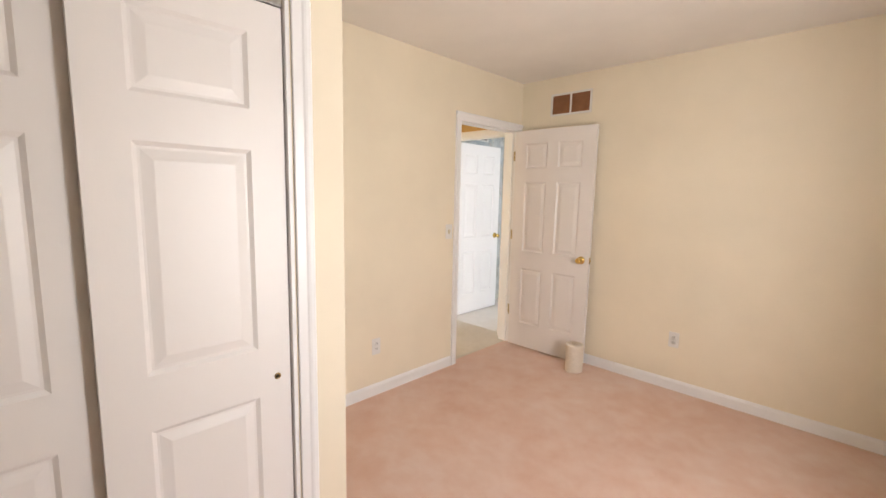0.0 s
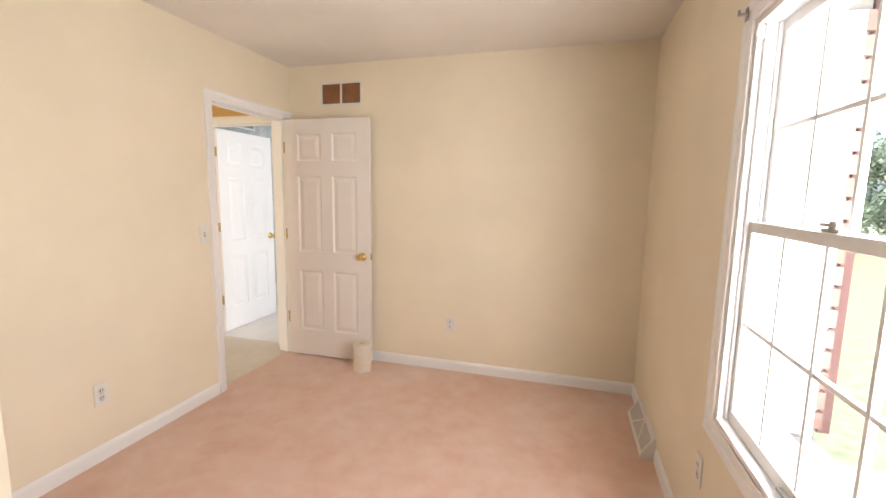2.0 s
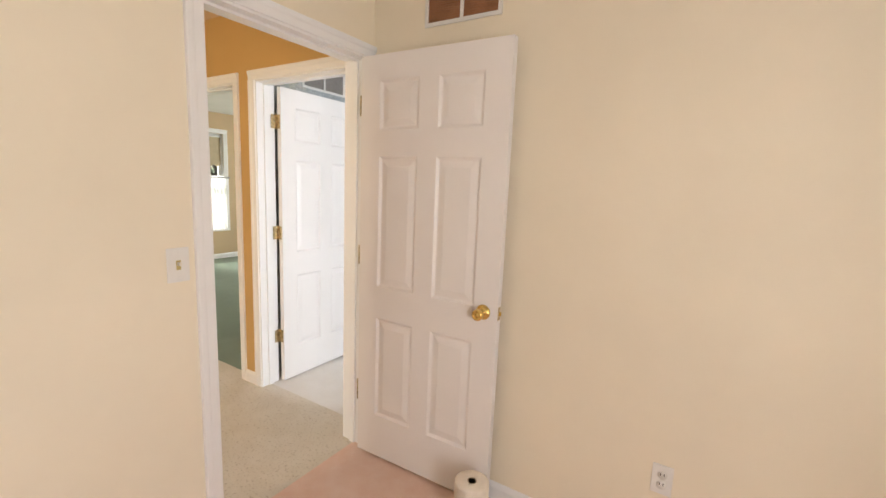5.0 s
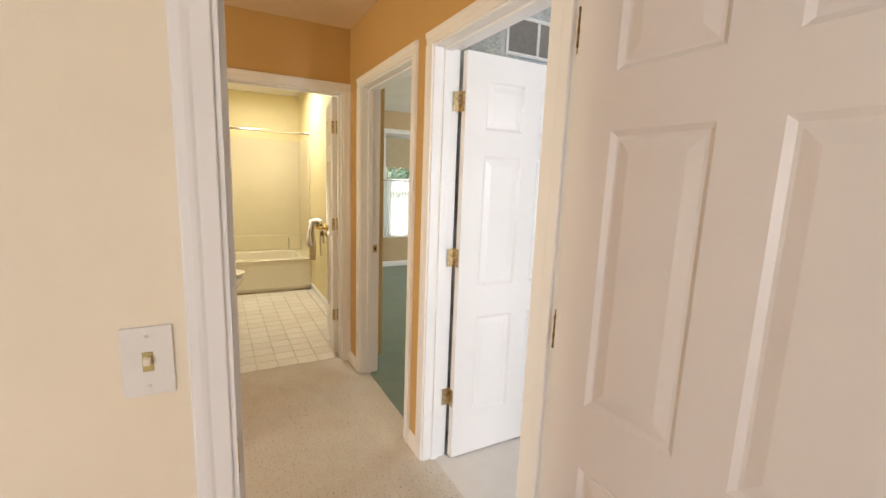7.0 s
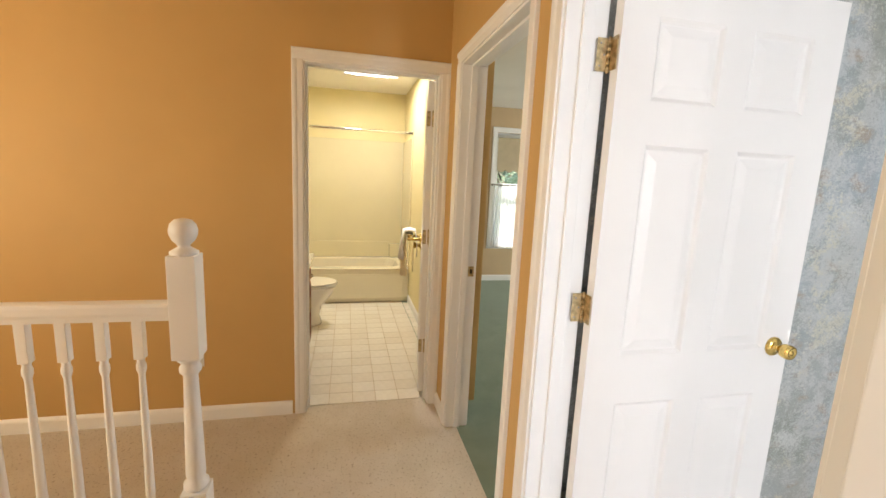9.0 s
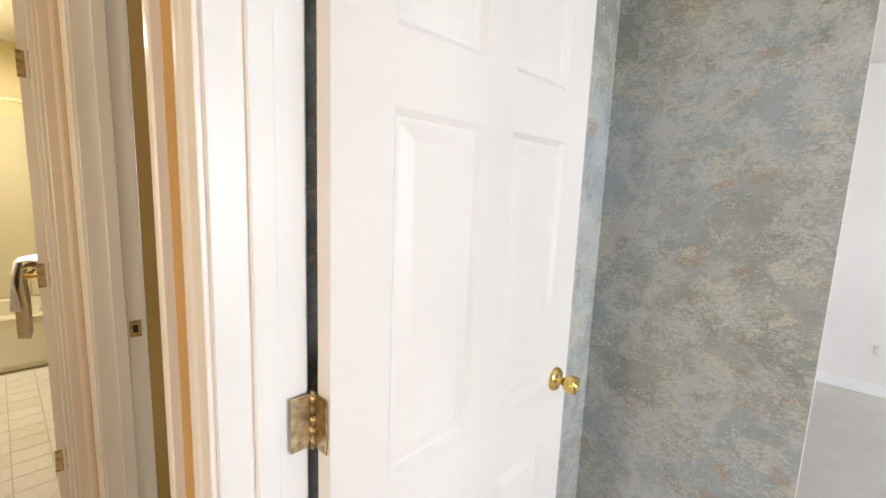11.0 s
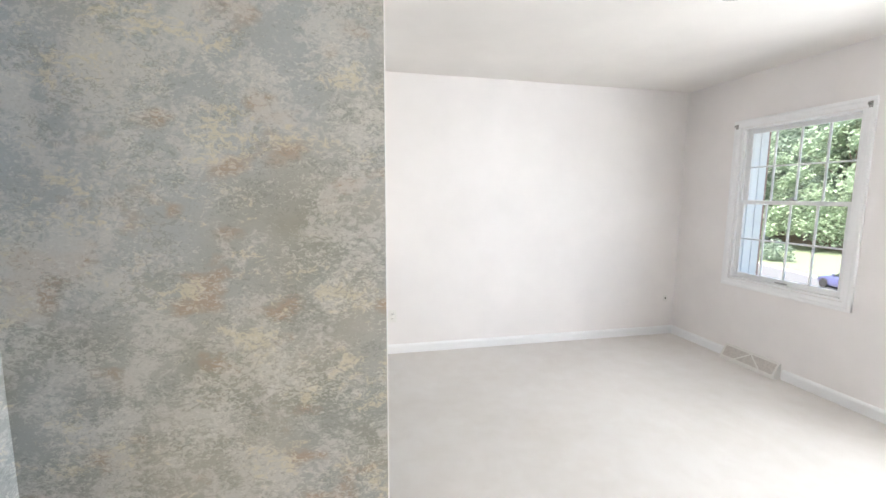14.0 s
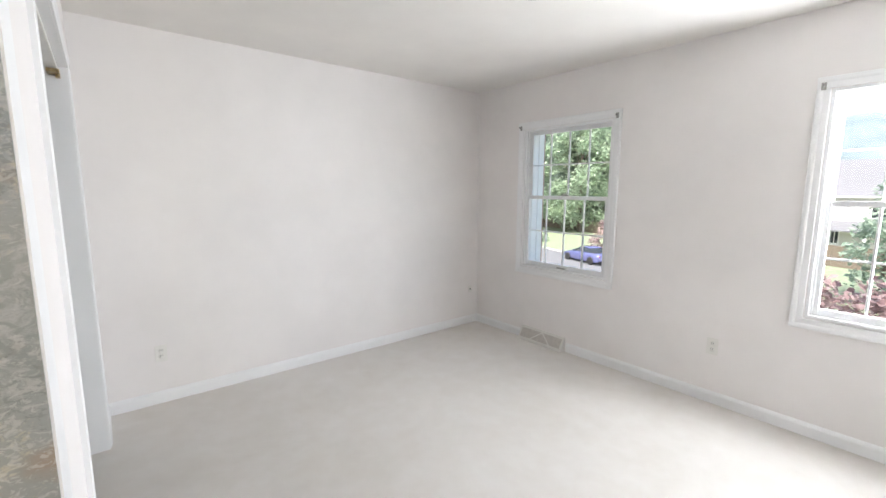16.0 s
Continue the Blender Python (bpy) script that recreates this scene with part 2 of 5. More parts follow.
TOWEL_GOLD = plain("gold_terry", (0.86, 0.76, 0.52), 0.95, 0.1, 80, 0.6, 0.1)
GLASS = glass_mat("window_glass")
CURTAIN = sheer_mat("sheer_cotton", (0.86, 0.86, 0.84))
SHADE = plain("roller_shade", (0.55, 0.46, 0.32), 0.9, 0.06)
TILE = piece_mat("floor_tile", (0.80, 0.74, 0.65), (0.88, 0.84, 0.77), 0.35, 0.08, 25)
GROUT = plain("grout", (0.67, 0.58, 0.46), 0.9, 0.1, 30)
BRICK = piece_mat("brick", (0.34, 0.20, 0.16), (0.50, 0.36, 0.31), 0.9, 0.5)
MORTAR = plain("mortar", (0.46, 0.44, 0.41), 0.95, 0.1, 40, 0.4)
SHUTTER = plain("shutter_paint", (0.25, 0.13, 0.12), 0.5)
SIDING = plain("siding", (0.66, 0.65, 0.63), 0.6, 0.05)


# ---- builders ----
def box(bm, x0, y0, z0, x1, y1, z1, b=0.0):
    """An axis-aligned block between two corners, its edges rounded by b."""
    x0, x1, y0, y1, z0, z1 = min(x0, x1), max(x0, x1), min(y0, y1), max(y0, y1), min(z0, z1), max(z0, z1)
    vs = [bm.verts.new((x, y, z)) for z in (z0, z1) for y in (y0, y1) for x in (x0, x1)]
    fs = [bm.faces.new([vs[i] for i in q]) for q in ((0, 2, 3, 1), (4, 5, 7, 6), (0, 1, 5, 4), (2, 6, 7, 3), (0, 4, 6, 2), (1, 3, 7, 5))]
    if b:
        bmesh.ops.bevel(bm, geom=list({e for f in fs for e in f.edges}), offset=b, segments=2, affect="EDGES", profile=0.6)
    return vs


def lathe(bm, prof, at=(0, 0, 0), turn=None, n=20):
    """A turned shape: rows of (radius, height) about z, then turned and moved."""
    rings = []
    m = Matrix.Translation(at) @ (turn or Matrix())
    for r, z in prof:
        rings.append([bm.verts.new(m @ Vector((r * math.cos(a), r * math.sin(a), z))) for a in (2 * math.pi * k / n for k in range(n))] if r > 1e-6
                     else [bm.verts.new(m @ Vector((0, 0, z)))])
    for a, b in zip(rings, rings[1:]):
        for k in range(n):
            q = [a[k % len(a)], a[(k + 1) % len(a)], b[(k + 1) % len(b)], b[k % len(b)]]
            q = list(dict.fromkeys(q))
            if len(q) > 2:
                f = bm.faces.new(q)
                f.smooth = True
    for ring in (rings[0], rings[-1]):
        if len(ring) > 2:
            bm.faces.new(ring)


def done(name, bm, *materials):
    if len(bm.faces) > 1:
        bmesh.ops.recalc_face_normals(bm, faces=bm.faces)
    me = bpy.data.meshes.new(name)
    bm.to_mesh(me), bm.free()
    for m in materials:
        me.materials.append(m)
    return new(name, me)


def part(name, bm, material, parent, label=""):
    """Links a bmesh as one mesh under a thing or under a part."""
    ob = done(name, bm, material)
    ob.parent = parent
    return tagged(ob, label)


def block(name, material, parent, c0, c1, b=0.0, label=""):
    bm = bmesh.new()
    box(bm, *c0, *c1, b)
    return part(name, bm, material, parent, label)


def thing(name, label, category, m=None, group="", kind=""):
    ob = new(name)
    ob.empty_display_size = 0.1
    if m is not None:
        ob.matrix_world = m
    return tagged(ob, label, category, group, kind)


def wall(name, axis, a0, a1, s0, s1, openings, lo, hi, label, z0=0.0, z1=2.44, ends=None):
    """A wall from a0 to a1 across and s0 to s1 along, with openings (s0, s1, z0, z1) through it; lo and hi are the paints of its two sides."""
    bm = bmesh.new()
    cuts = sorted({s0, s1, *(o[0] for o in openings), *(o[1] for o in openings)})
    for c0, c1 in zip(cuts, cuts[1:]):
        free = sorted((o[2], o[3]) for o in openings if o[0] <= c0 + 1e-6 and o[1] >= c1 - 1e-6)
        z = z0
        for f0, f1 in [*free, (z1, z1)]:
            if f0 > z + 1e-4:
                box(bm, *((a0, c0, z, a1, c1, f0) if axis == "x" else (c0, a0, z, c1, a1, f0)))
            z = f1
    bmesh.ops.remove_doubles(bm, verts=bm.verts, dist=1e-5)
    bmesh.ops.recalc_face_normals(bm, faces=bm.faces)
    k = 0 if axis == "x" else 1
    for f in bm.faces:
        f.material_index = 1 if f.normal[k] > 0.5 else (2 if ends and abs(f.normal[k]) < 0.5 else 0)
    return tagged(done(name, bm, lo, hi, *([ends] if ends else [])), label, "wall", kind="structure")


def slab(name, x0, y0, x1, y1, z0, z1, m, label, category):
    bm = bmesh.new()
    box(bm, x0, y0, z0, x1, y1, z1)
    return tagged(done(name, bm, m), label, category, kind="structure")


# ---- the setting: walls, floors, ceilings ----
HEAD = 2.025
XC = -0.416
XF = -0.43
wall("wall_door", "x", -0.131, 0.0, -4.5, 0.030, [(-0.848, -0.044, 0, HEAD)], TAN, CREAM, "cream painted wall with a doorway to the hall")
wall("wall_vent", "y", 0.0, 0.155, 0.0, 2.815, [], CREAM, WHITE_WALL, "cream painted wall with a return vent above the door")
wall("wall_hall", "y", 0.030, 0.155, -2.335, 0.0, [(-1.001, -0.194, 0, HEAD), (-2.073, -1.209, 0, HEAD)], TAN, WHITE_WALL, "tan painted hall wall with two doorways")
WIN_A, WIN_B, WIN_C = (-2.49, -1.60), (2.80, 3.69), (0.64, 1.53)
Z0, Z1 = 0.715, 2.005
ZA0, ZA1 = 0.667, 1.957
wall("wall_window_a", "x", 2.815, 3.0, -4.6, 0.0775, [(*WIN_A, ZA0, ZA1)], CREAM, SIDING, "cream painted outer wall with a sash window")
wall("wall_window_b", "x", 2.815, 3.0, 0.0775, 4.43, [(*WIN_B, Z0, Z1), (*WIN_C, Z0, Z1)], WHITE_WALL, SIDING, "off-white outer wall with two sash windows")
wall("wall_back", "y", -4.6, -4.5, -0.115, 2.815, [], SIDING, CREAM, "cream painted back wall")
wall("wall_closet_front", "x", 0.91, 1.01, -4.5, -2.555, [(-4.38, -2.745, 0, 2.01)], CREAM, CREAM, "cream painted closet front wall")
wall("wall_closet_side", "y", -2.655, -2.555, 0.0, 0.91, [], CREAM, CREAM, "cream painted side of the closet")
wall("wall_bath_door", "x", -2.46, -2.335, -3.5, 0.29, [(-0.783, -0.012, 0, HEAD)], BATH_PAINT, TAN, "tan painted wall at the end of the hall")
# the opening is unseen, cut only to let the stair fill lamp through
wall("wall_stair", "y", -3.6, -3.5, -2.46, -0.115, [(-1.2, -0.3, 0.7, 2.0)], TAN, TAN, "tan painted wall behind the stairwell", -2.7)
wall("wall_paper_side", "x", -1.25, -1.135, 0.155, 4.318, [], C_PAINT, PAPER, "wall papered in sponged grey-green paper")
wall("wall_paper", "y", 1.552, 1.66, -1.135, XC, [], PAPER, WHITE_WALL, "alcove wall papered in sponged grey-green paper", ends=TRIM)
wall("wall_closet_b", "x", XF - 0.1, XF, 1.66, 4.318, [(2.15, 3.88, 0, 2.04)], WHITE_WALL, WHITE_WALL, "off-white closet front wall with an open closet", ends=TRIM)
# opening at the back room is unseen, made for its fill lamp
wall("wall_far", "y", 4.318, 4.43, -5.72, 2.815, [(-3.9, -2.9, 0.75, 2.0)], WHITE_WALL, SIDING, "off-white painted far wall")
wall("wall_bath_side", "y", 0.17, 0.29, -5.72, -2.46, [], BATH_PAINT, C_PAINT, "cream painted bathroom side wall")
wall("wall_bath_vanity", "y", -1.49, -1.37, -5.4, -2.46, [], BATH_PAINT, BATH_PAINT, "cream painted bathroom wall behind the vanity")
wall("wall_bath_end", "x", -5.47, -5.35, -1.37, 0.17, [], BATH_PAINT, BATH_PAINT, "cream painted bathroom end wall")
wall("wall_back_room", "x", -5.72, -5.6, 0.29, 4.318, [(1.5, 2.55, 0.55, 2.1)], SIDING, C_PAINT, "tan painted back room wall with a curtained window")

slab("floor_pink", -0.05, -4.5, 2.815, 0.0, -0.2, 0.0, PINK, "worn dusty pink carpet", "carpet")
slab("floor_hall", -2.40, -1.02, -0.05, 0.095, -0.2, 0.0, CREAM_CARPET, "speckled cream hall carpet", "carpet")
slab("floor_landing", -2.40, -3.5, -1.42, -1.02, -0.2, 0.0, CREAM_CARPET, "speckled cream landing carpet", "carpet")
slab("floor_ivory", -1.135, 0.095, 2.815, 4.318, -0.2, 0.0, B_CARPET, "pale ivory bedroom carpet", "carpet")
slab("floor_green", -5.6, 0.095, -1.135, 4.318, -0.2, -0.001, GREEN, "sage green carpet of the back room", "carpet")
bath_floor = slab("floor_bath", -5.35, -1.37, -2.40, 0.17, -0.2, -0.006, GROUT, "bathroom floor of small pale square tiles", "tiled floor")
slab("ceiling_a", -0.06, -4.6, 3.0, 0.08, 2.44, 2.54, CEIL, "off-white bedroom ceiling", "ceiling")
slab("ceiling_hall", -2.40, -3.6, -0.06, 0.08, 2.44, 2.54, HALL_CEIL, "hall ceiling in one even peach tone", "ceiling")
slab("ceiling_b", -1.18, 0.08, 3.0, 4.43, 2.44, 2.54, CEIL, "off-white bedroom ceiling", "ceiling")
slab("ceiling_c", -5.72, 0.23, -1.18, 4.43, 2.44, 2.54, CEIL, "off-white back room ceiling", "ceiling")
bm = bmesh.new()
for c in ((-5.47, -1.49, -4.43, 0.23), (-4.03, -1.49, -2.40, 0.23), (-4.43, -1.49, -4.03, -0.59), (-4.43, -0.03, -4.03, 0.23)):
    box(bm, c[0], c[1], 2.44, c[2], c[3], 2.54)
box(bm, -2.40, 0.08, 2.44, -1.18, 0.23, 2.54)
tagged(done("ceiling_bath", bm, CEIL), "off-white bathroom ceiling with a skylight well", "ceiling", kind="structure")


def baseboard(pts, label="white painted moulded baseboard", m=TRIM, h=0.083):
    """A moulded board along straight runs ((x0, y0, x1, y1, nx, ny), n towards the room)."""
    bm = bmesh.new()
    prof = ((0, 0), (0.013, 0), (0.013, h - 0.022), (0.010, h - 0.012), (0.004, h - 0.003), (0, h))
    for x0, y0, x1, y1, nx, ny in pts:
        ends = [[bm.verts.new((x + nx * d, y + ny * d, z)) for d, z in prof] for x, y in ((x0, y0), (x1, y1))]
        for k in range(len(prof) - 1):
            bm.faces.new((ends[0][k], ends[0][k + 1], ends[1][k + 1], ends[1][k]))
        for e in ends:
            bm.faces.new(e)
    return tagged(done("baseboard", bm, m), label, "baseboard", kind="structure")


baseboard([(0, -0.901, 0, -2.555, 1, 0), (0.0, 0, 2.815, 0, 0, -1), (2.815, 0, 2.815, -0.31, -1, 0), (2.815, -0.83, 2.815, -4.5, -1, 0), (0, -2.555, 1.01, -2.555, 0, 1),
           (1.01, -2.555, 1.01, -2.68, 1, 0), (0, -4.5, 2.815, -4.5, 0, 1)])
baseboard([(-2.335, -0.845, -2.335, -3.5, 1, 0), (-1.050, 0.030, -1.155, 0.030, 0, -1), (-2.126, 0.030, -2.335, 0.030, 0, -1)])
baseboard([(XF, 4.318, 2.815, 4.318, 0, -1), (2.815, 4.318, 2.815, 3.66, -1, 0), (2.815, 3.14, 2.815, 0.155, -1, 0), (0, 0.155, 2.815, 0.155, 0, 1), (XF, 3.95, XF, 4.318, 1, 0)])
baseboard([(-5.6, 0.29, -5.6, 4.318, 1, 0), (-5.6, 0.29, -2.46, 0.29, 0, 1)])
baseboard([(-2.46, 0.17, -4.6, 0.17, 0, -1)])


def strip(bm, axis, run, w, d, at, out, along):
    """One length of moulded casing: stepped and rounded across its width w, proud by d."""
    prof = ((0, 0), (0, d * 0.5), (w * 0.04, d * 0.6), (w * 0.5, d * 0.72), (w * 0.6, d * 0.9), (w * 0.72, d), (w * 0.94, d), (w, d * 0.8), (w, 0))
    rows = []
    for s in run:
        rows.append([bm.verts.new(along(s, a, b)) for a, b in prof])
    for k in range(len(prof) - 1):
        bm.faces.new((rows[0][k], rows[0][k + 1], rows[1][k + 1], rows[1][k]))
    for r in rows:
        bm.faces.new(r)


def casing(name, parent, axis, face, sign, s0, s1, top, w=0.056, d=0.017, bottom=None, cut=(True, True), m=TRIM):
    """Casing round an opening from s0 to s1 in a wall face; axis is the wall's own."""
    def place(u, z, b):
        return (face + sign * b, u, z) if axis == "x" else (u, face + sign * b, z)
    low = 0.0 if bottom is None else bottom - w
    for k, (s, dirn) in enumerate(((s0, -1), (s1, 1))):
        if cut[k]:
            bm = bmesh.new()
            strip(bm, axis, (low, top + 0.004), w, d, face, sign, lambda z, a, b, s=s, dirn=dirn: place(s + dirn * (0.005 + a), z, b))
            part("casing_leg", bm, m, parent)
    bm = bmesh.new()
    l0, l1 = s0 - (w + 0.005 if cut[0] else 0), s1 + (w + 0.005 if cut[1] else 0)
    strip(bm, axis, (l0, l1), w, d + 0.0015, face, sign, lambda u, a, b: place(u, top + 0.005 + a, b))
    part("casing_head", bm, m, parent)
    if bottom is not None:
        bm = bmesh.new()
        strip(bm, axis, (l0, l1), w, d + 0.0015, face, sign, lambda u, a, b: place(u, bottom - 0.005 - a, b))
        part("casing_apron", bm, m, parent)


def door_frame(name, axis, a0, a1, s0, s1, sides, stop, label, m=TRIM, cuts=None):
    """Jambs, head, stops and casings of a doorway through a wall from a0 to a1; stop is where the stop bead starts across."""
    t = thing(name, label, "door frame", kind="structure")
    def bx(n, u0, u1, w0, w1, z0, z1, b=0.001):
        c0, c1 = ((w0, u0, z0), (w1, u1, z1)) if axis == "x" else ((u0, w0, z0), (u1, w1, z1))
        return block(n, m, t, c0, c1, b)
    e = 0.002
    bx("jamb", s0, s0 + 0.018, a0 - e, a1 + e, 0, HEAD)
    bx("jamb", s1 - 0.018, s1, a0 - e, a1 + e, 0, HEAD)
    bx("head_jamb", s0 + 0.018, s1 - 0.018, a0 - e, a1 + e, HEAD - 0.018, HEAD)
    bx("stop", s0 + 0.018, s0 + 0.029, stop, stop + 0.034, 0, HEAD - 0.018, 0.002)
    bx("stop", s1 - 0.029, s1 - 0.018, stop, stop + 0.034, 0, HEAD - 0.018, 0.002)
    bx("stop", s0 + 0.029, s1 - 0.029, stop, stop + 0.034, HEAD - 0.029, HEAD - 0.018, 0.002)
    for face, sign in sides:
        casing("casing", t, axis, face, sign, s0 + 0.013, s1 - 0.013, HEAD - 0.013, cut=(cuts or {}).get(sign, (True, True)), m=m)
    return t


frame_a = door_frame("door_frame_1", "x", -0.131, 0.0, -0.848, -0.044, ((0.0, 1), (-0.131, -1)), -0.075, "white moulded door casing and jambs", cuts={-1: (True, True)})
frame_b = door_frame("door_frame_2", "y", 0.030, 0.155, -1.001, -0.194, ((0.030, -1), (0.155, 1)), 0.075, "white moulded door casing and jambs", cuts={-1: (True, True)})
frame_c = door_frame("door_frame_3", "y", 0.030, 0.155, -2.073, -1.209, ((0.030, -1), (0.155, 1)), 0.075, "white moulded door casing and jambs")
frame_d = door_frame("door_frame_4", "x", -2.46, -2.335, -0.783, -0.012, ((-2.335, 1), (-2.46, -1)), -2.42, "cream-lit moulded bathroom door casing")


def panel_rects(w, cols, stile=0.112, mull=0.1):
    pw = (w - 2 * stile - mull * (cols - 1)) / cols
    return [(stile + k * (pw + mull), z0, stile + k * (pw + mull) + pw, z1) for k in range(cols) for z0, z1 in ((0.225, 0.745), (0.905, 1.535), (1.655, 1.875))]


def leaf(bm, w, h, t, rects):
    """A moulded panel door leaf: x 0..w, z 0..h, y -t..0, with raised panels pressed into both faces."""
    xs, zs = sorted({0, w, *(r[0] for r in rects), *(r[2] for r in rects)}), sorted({0, h, *(r[1] for r in rects), *(r[3] for r in rects)})
    for y, s in ((0.0, -1), (-t, 1)):
        for x0, x1 in zip(xs, xs[1:]):
            for z0, z1 in zip(zs, zs[1:]):
                if (x0, z0, x1, z1) not in rects:
                    bm.faces.new([bm.verts.new((x, y, z)) for x, z in ((x0, z0), (x1, z0), (x1, z1), (x0, z1))])
                    continue
                rings = []
                for inset, deep in ((0, 0), (0.004, 0.003), (0.012, 0.009), (0.019, 0.009), (0.045, 0.003), (0.048, 0.0025)):
                    rings.append([bm.verts.new((x, y + s * deep, z)) for x, z in ((x0 + inset, z0 + inset), (x1 - inset, z0 + inset), (x1 - inset, z1 - inset), (x0 + inset, z1 - inset))])
                for a, b in zip(rings, rings[1:]):
                    for k in range(4):
                        bm.faces.new((a[k], a[(k + 1) % 4], b[(k + 1) % 4], b[k]))
                bm.faces.new(rings[-1])
    for c0, c1 in (((0, 0), (w, 0)), ((w, 0), (w, h)), ((w, h), (0, h)), ((0, h), (0, 0))):
        bm.faces.new([bm.verts.new(v) for v in ((c0[0], 0, c0[1]), (c1[0], 0, c1[1]), (c1[0], -t, c1[1]), (c0[0], -t, c0[1]))])
    bmesh.ops.remove_doubles(bm, verts=bm.verts, dist=1e-5)


KNOB = ((0.0, 0.0), (0.033, 0.0), (0.033, 0.004), (0.029, 0.009), (0.018, 0.012), (0.0115, 0.016), (0.0105, 0.026), (0.015, 0.031), (0.0215, 0.035), (0.0235, 0.042), (0.0245, 0.056), (0.0225, 0.063), (0.016, 0.0645), (0.013, 0.062), (0.006, 0.062), (0.005, 0.066), (0.0, 0.066))
HINGES = (0.335, 1.06, 1.785)


def panel_door(name, w, m, label, knob_z=0.90, knob=True):
    """A six-panel door hung at the origin: hinge edge at x 0, leaf from y -0.035 to 0, pin on the y 0 side; knobs, latch and hinges."""
    t = thing(name, label, "door", m, kind="structure")
    bm = bmesh.new()
    leaf(bm, w, 1.99, 0.035, panel_rects(w, 2))
    lf = part("leaf", bm, DOOR, t)
    lf.location = (0.003, 0, 0.012)
    if knob:
        for y, r in ((0.0, -90), (-0.035, 90)):
            bm = bmesh.new()
            lathe(bm, KNOB, (w - 0.062, y, knob_z), pose(0, 0, 0, r))
            part("door_knob", bm, BRASS, t, "polished brass knob")
        block("latch_plate", OLD_BRASS, t, (w + 0.0025, -0.029, knob_z - 0.028), (w + 0.0045, -0.006, knob_z + 0.028), 0.0, "brass latch plate")
        block("latch_bolt", BRASS, t, (w + 0.0045, -0.023, knob_z - 0.009), (w + 0.013, -0.012, knob_z + 0.009), 0.003)
    return t


def hinge(axis_pose, group):
    """A butt hinge: pin upright at the origin, one leaf on the jamb along -x, one on the door's edge along -y, both in view with the door open."""
    t = thing("hinge", "worn brass butt hinge between door and jamb", "hinge", axis_pose, group)
    bm = bmesh.new()
    for k in range(5):
        lathe(bm, ((0.0058, -0.044 + 0.0178 * k), (0.0058, -0.044 + 0.0178 * k + 0.0165)), n=12)
    lathe(bm, ((0.0, -0.049), (0.004, -0.048), (0.0045, -0.044), (0.0045, 0.044), (0.004, 0.048), (0.0, 0.049)), n=12)
    part("knuckle", bm, OLD_BRASS, t)
    for c0, c1 in (((-0.036, 0.002, -0.044), (-0.002, 0.0042, 0.044)), ((0.0008, -0.036, -0.044), (0.0030, -0.002, 0.044))):
        bm = bmesh.new()
        box(bm, *c0, *c1, 0.0008)
        lf = part("hinge_leaf", bm, OLD_BRASS, t)
        for k in range(3):
            bm = bmesh.new()
            at = ((c0[0] + c1[0]) / 2 + (0.006 if k == 1 else -0.006), c0[1], -0.03 + 0.03 * k) if c1[0] - c0[0] > 0.01 else (c1[0], (c0[1] + c1[1]) / 2 + (0.006 if k == 1 else -0.006), -0.03 + 0.03 * k)
            lathe(bm, ((0.0, 0.0009), (0.003, 0.0008), (0.0034, -0.0004)), at, pose(0, 0, 0, 90) if c1[0] - c0[0] > 0.01 else pose(0, 0, 0, 0, 90), n=10)
            part("screw", bm, STEEL, lf)
    return t


# door to the hall, swung wide against the vent wall
A_PIN = (0.012, -0.066)
door_a = panel_door("door_1", 0.757, pose(A_PIN[0], A_PIN[1], 0, 0, 0, 1.5), "open white six-panel door with a brass knob")
B_PIN = (-0.966, 0.163)
door_b = panel_door("door_2", 0.762, pose(B_PIN[0], B_PIN[1], 0, 0, 0, 90) @ pose(0, 0, 0), "open white six-panel door with a brass knob", 0.922)
for z in HINGES:
    hinge(pose(A_PIN[0] - 0.004, A_PIN[1], z), "hinges of the bedroom doors")
    hinge(pose(B_PIN[0] - 0.006, B_PIN[1] - 0.002, z, 0, 0, 90), "hinges of the bedroom doors")
    hinge(pose(-2.4745, -0.035, z, 0, 180, 0), "hinges of the bathroom door")
BATH_DOOR = pose(-2.475, -0.066, 0, 0, 0, 171)
door_d = panel_door("door_3", 0.728, BATH_DOOR, "open glossy six-panel bathroom door", 0.90)


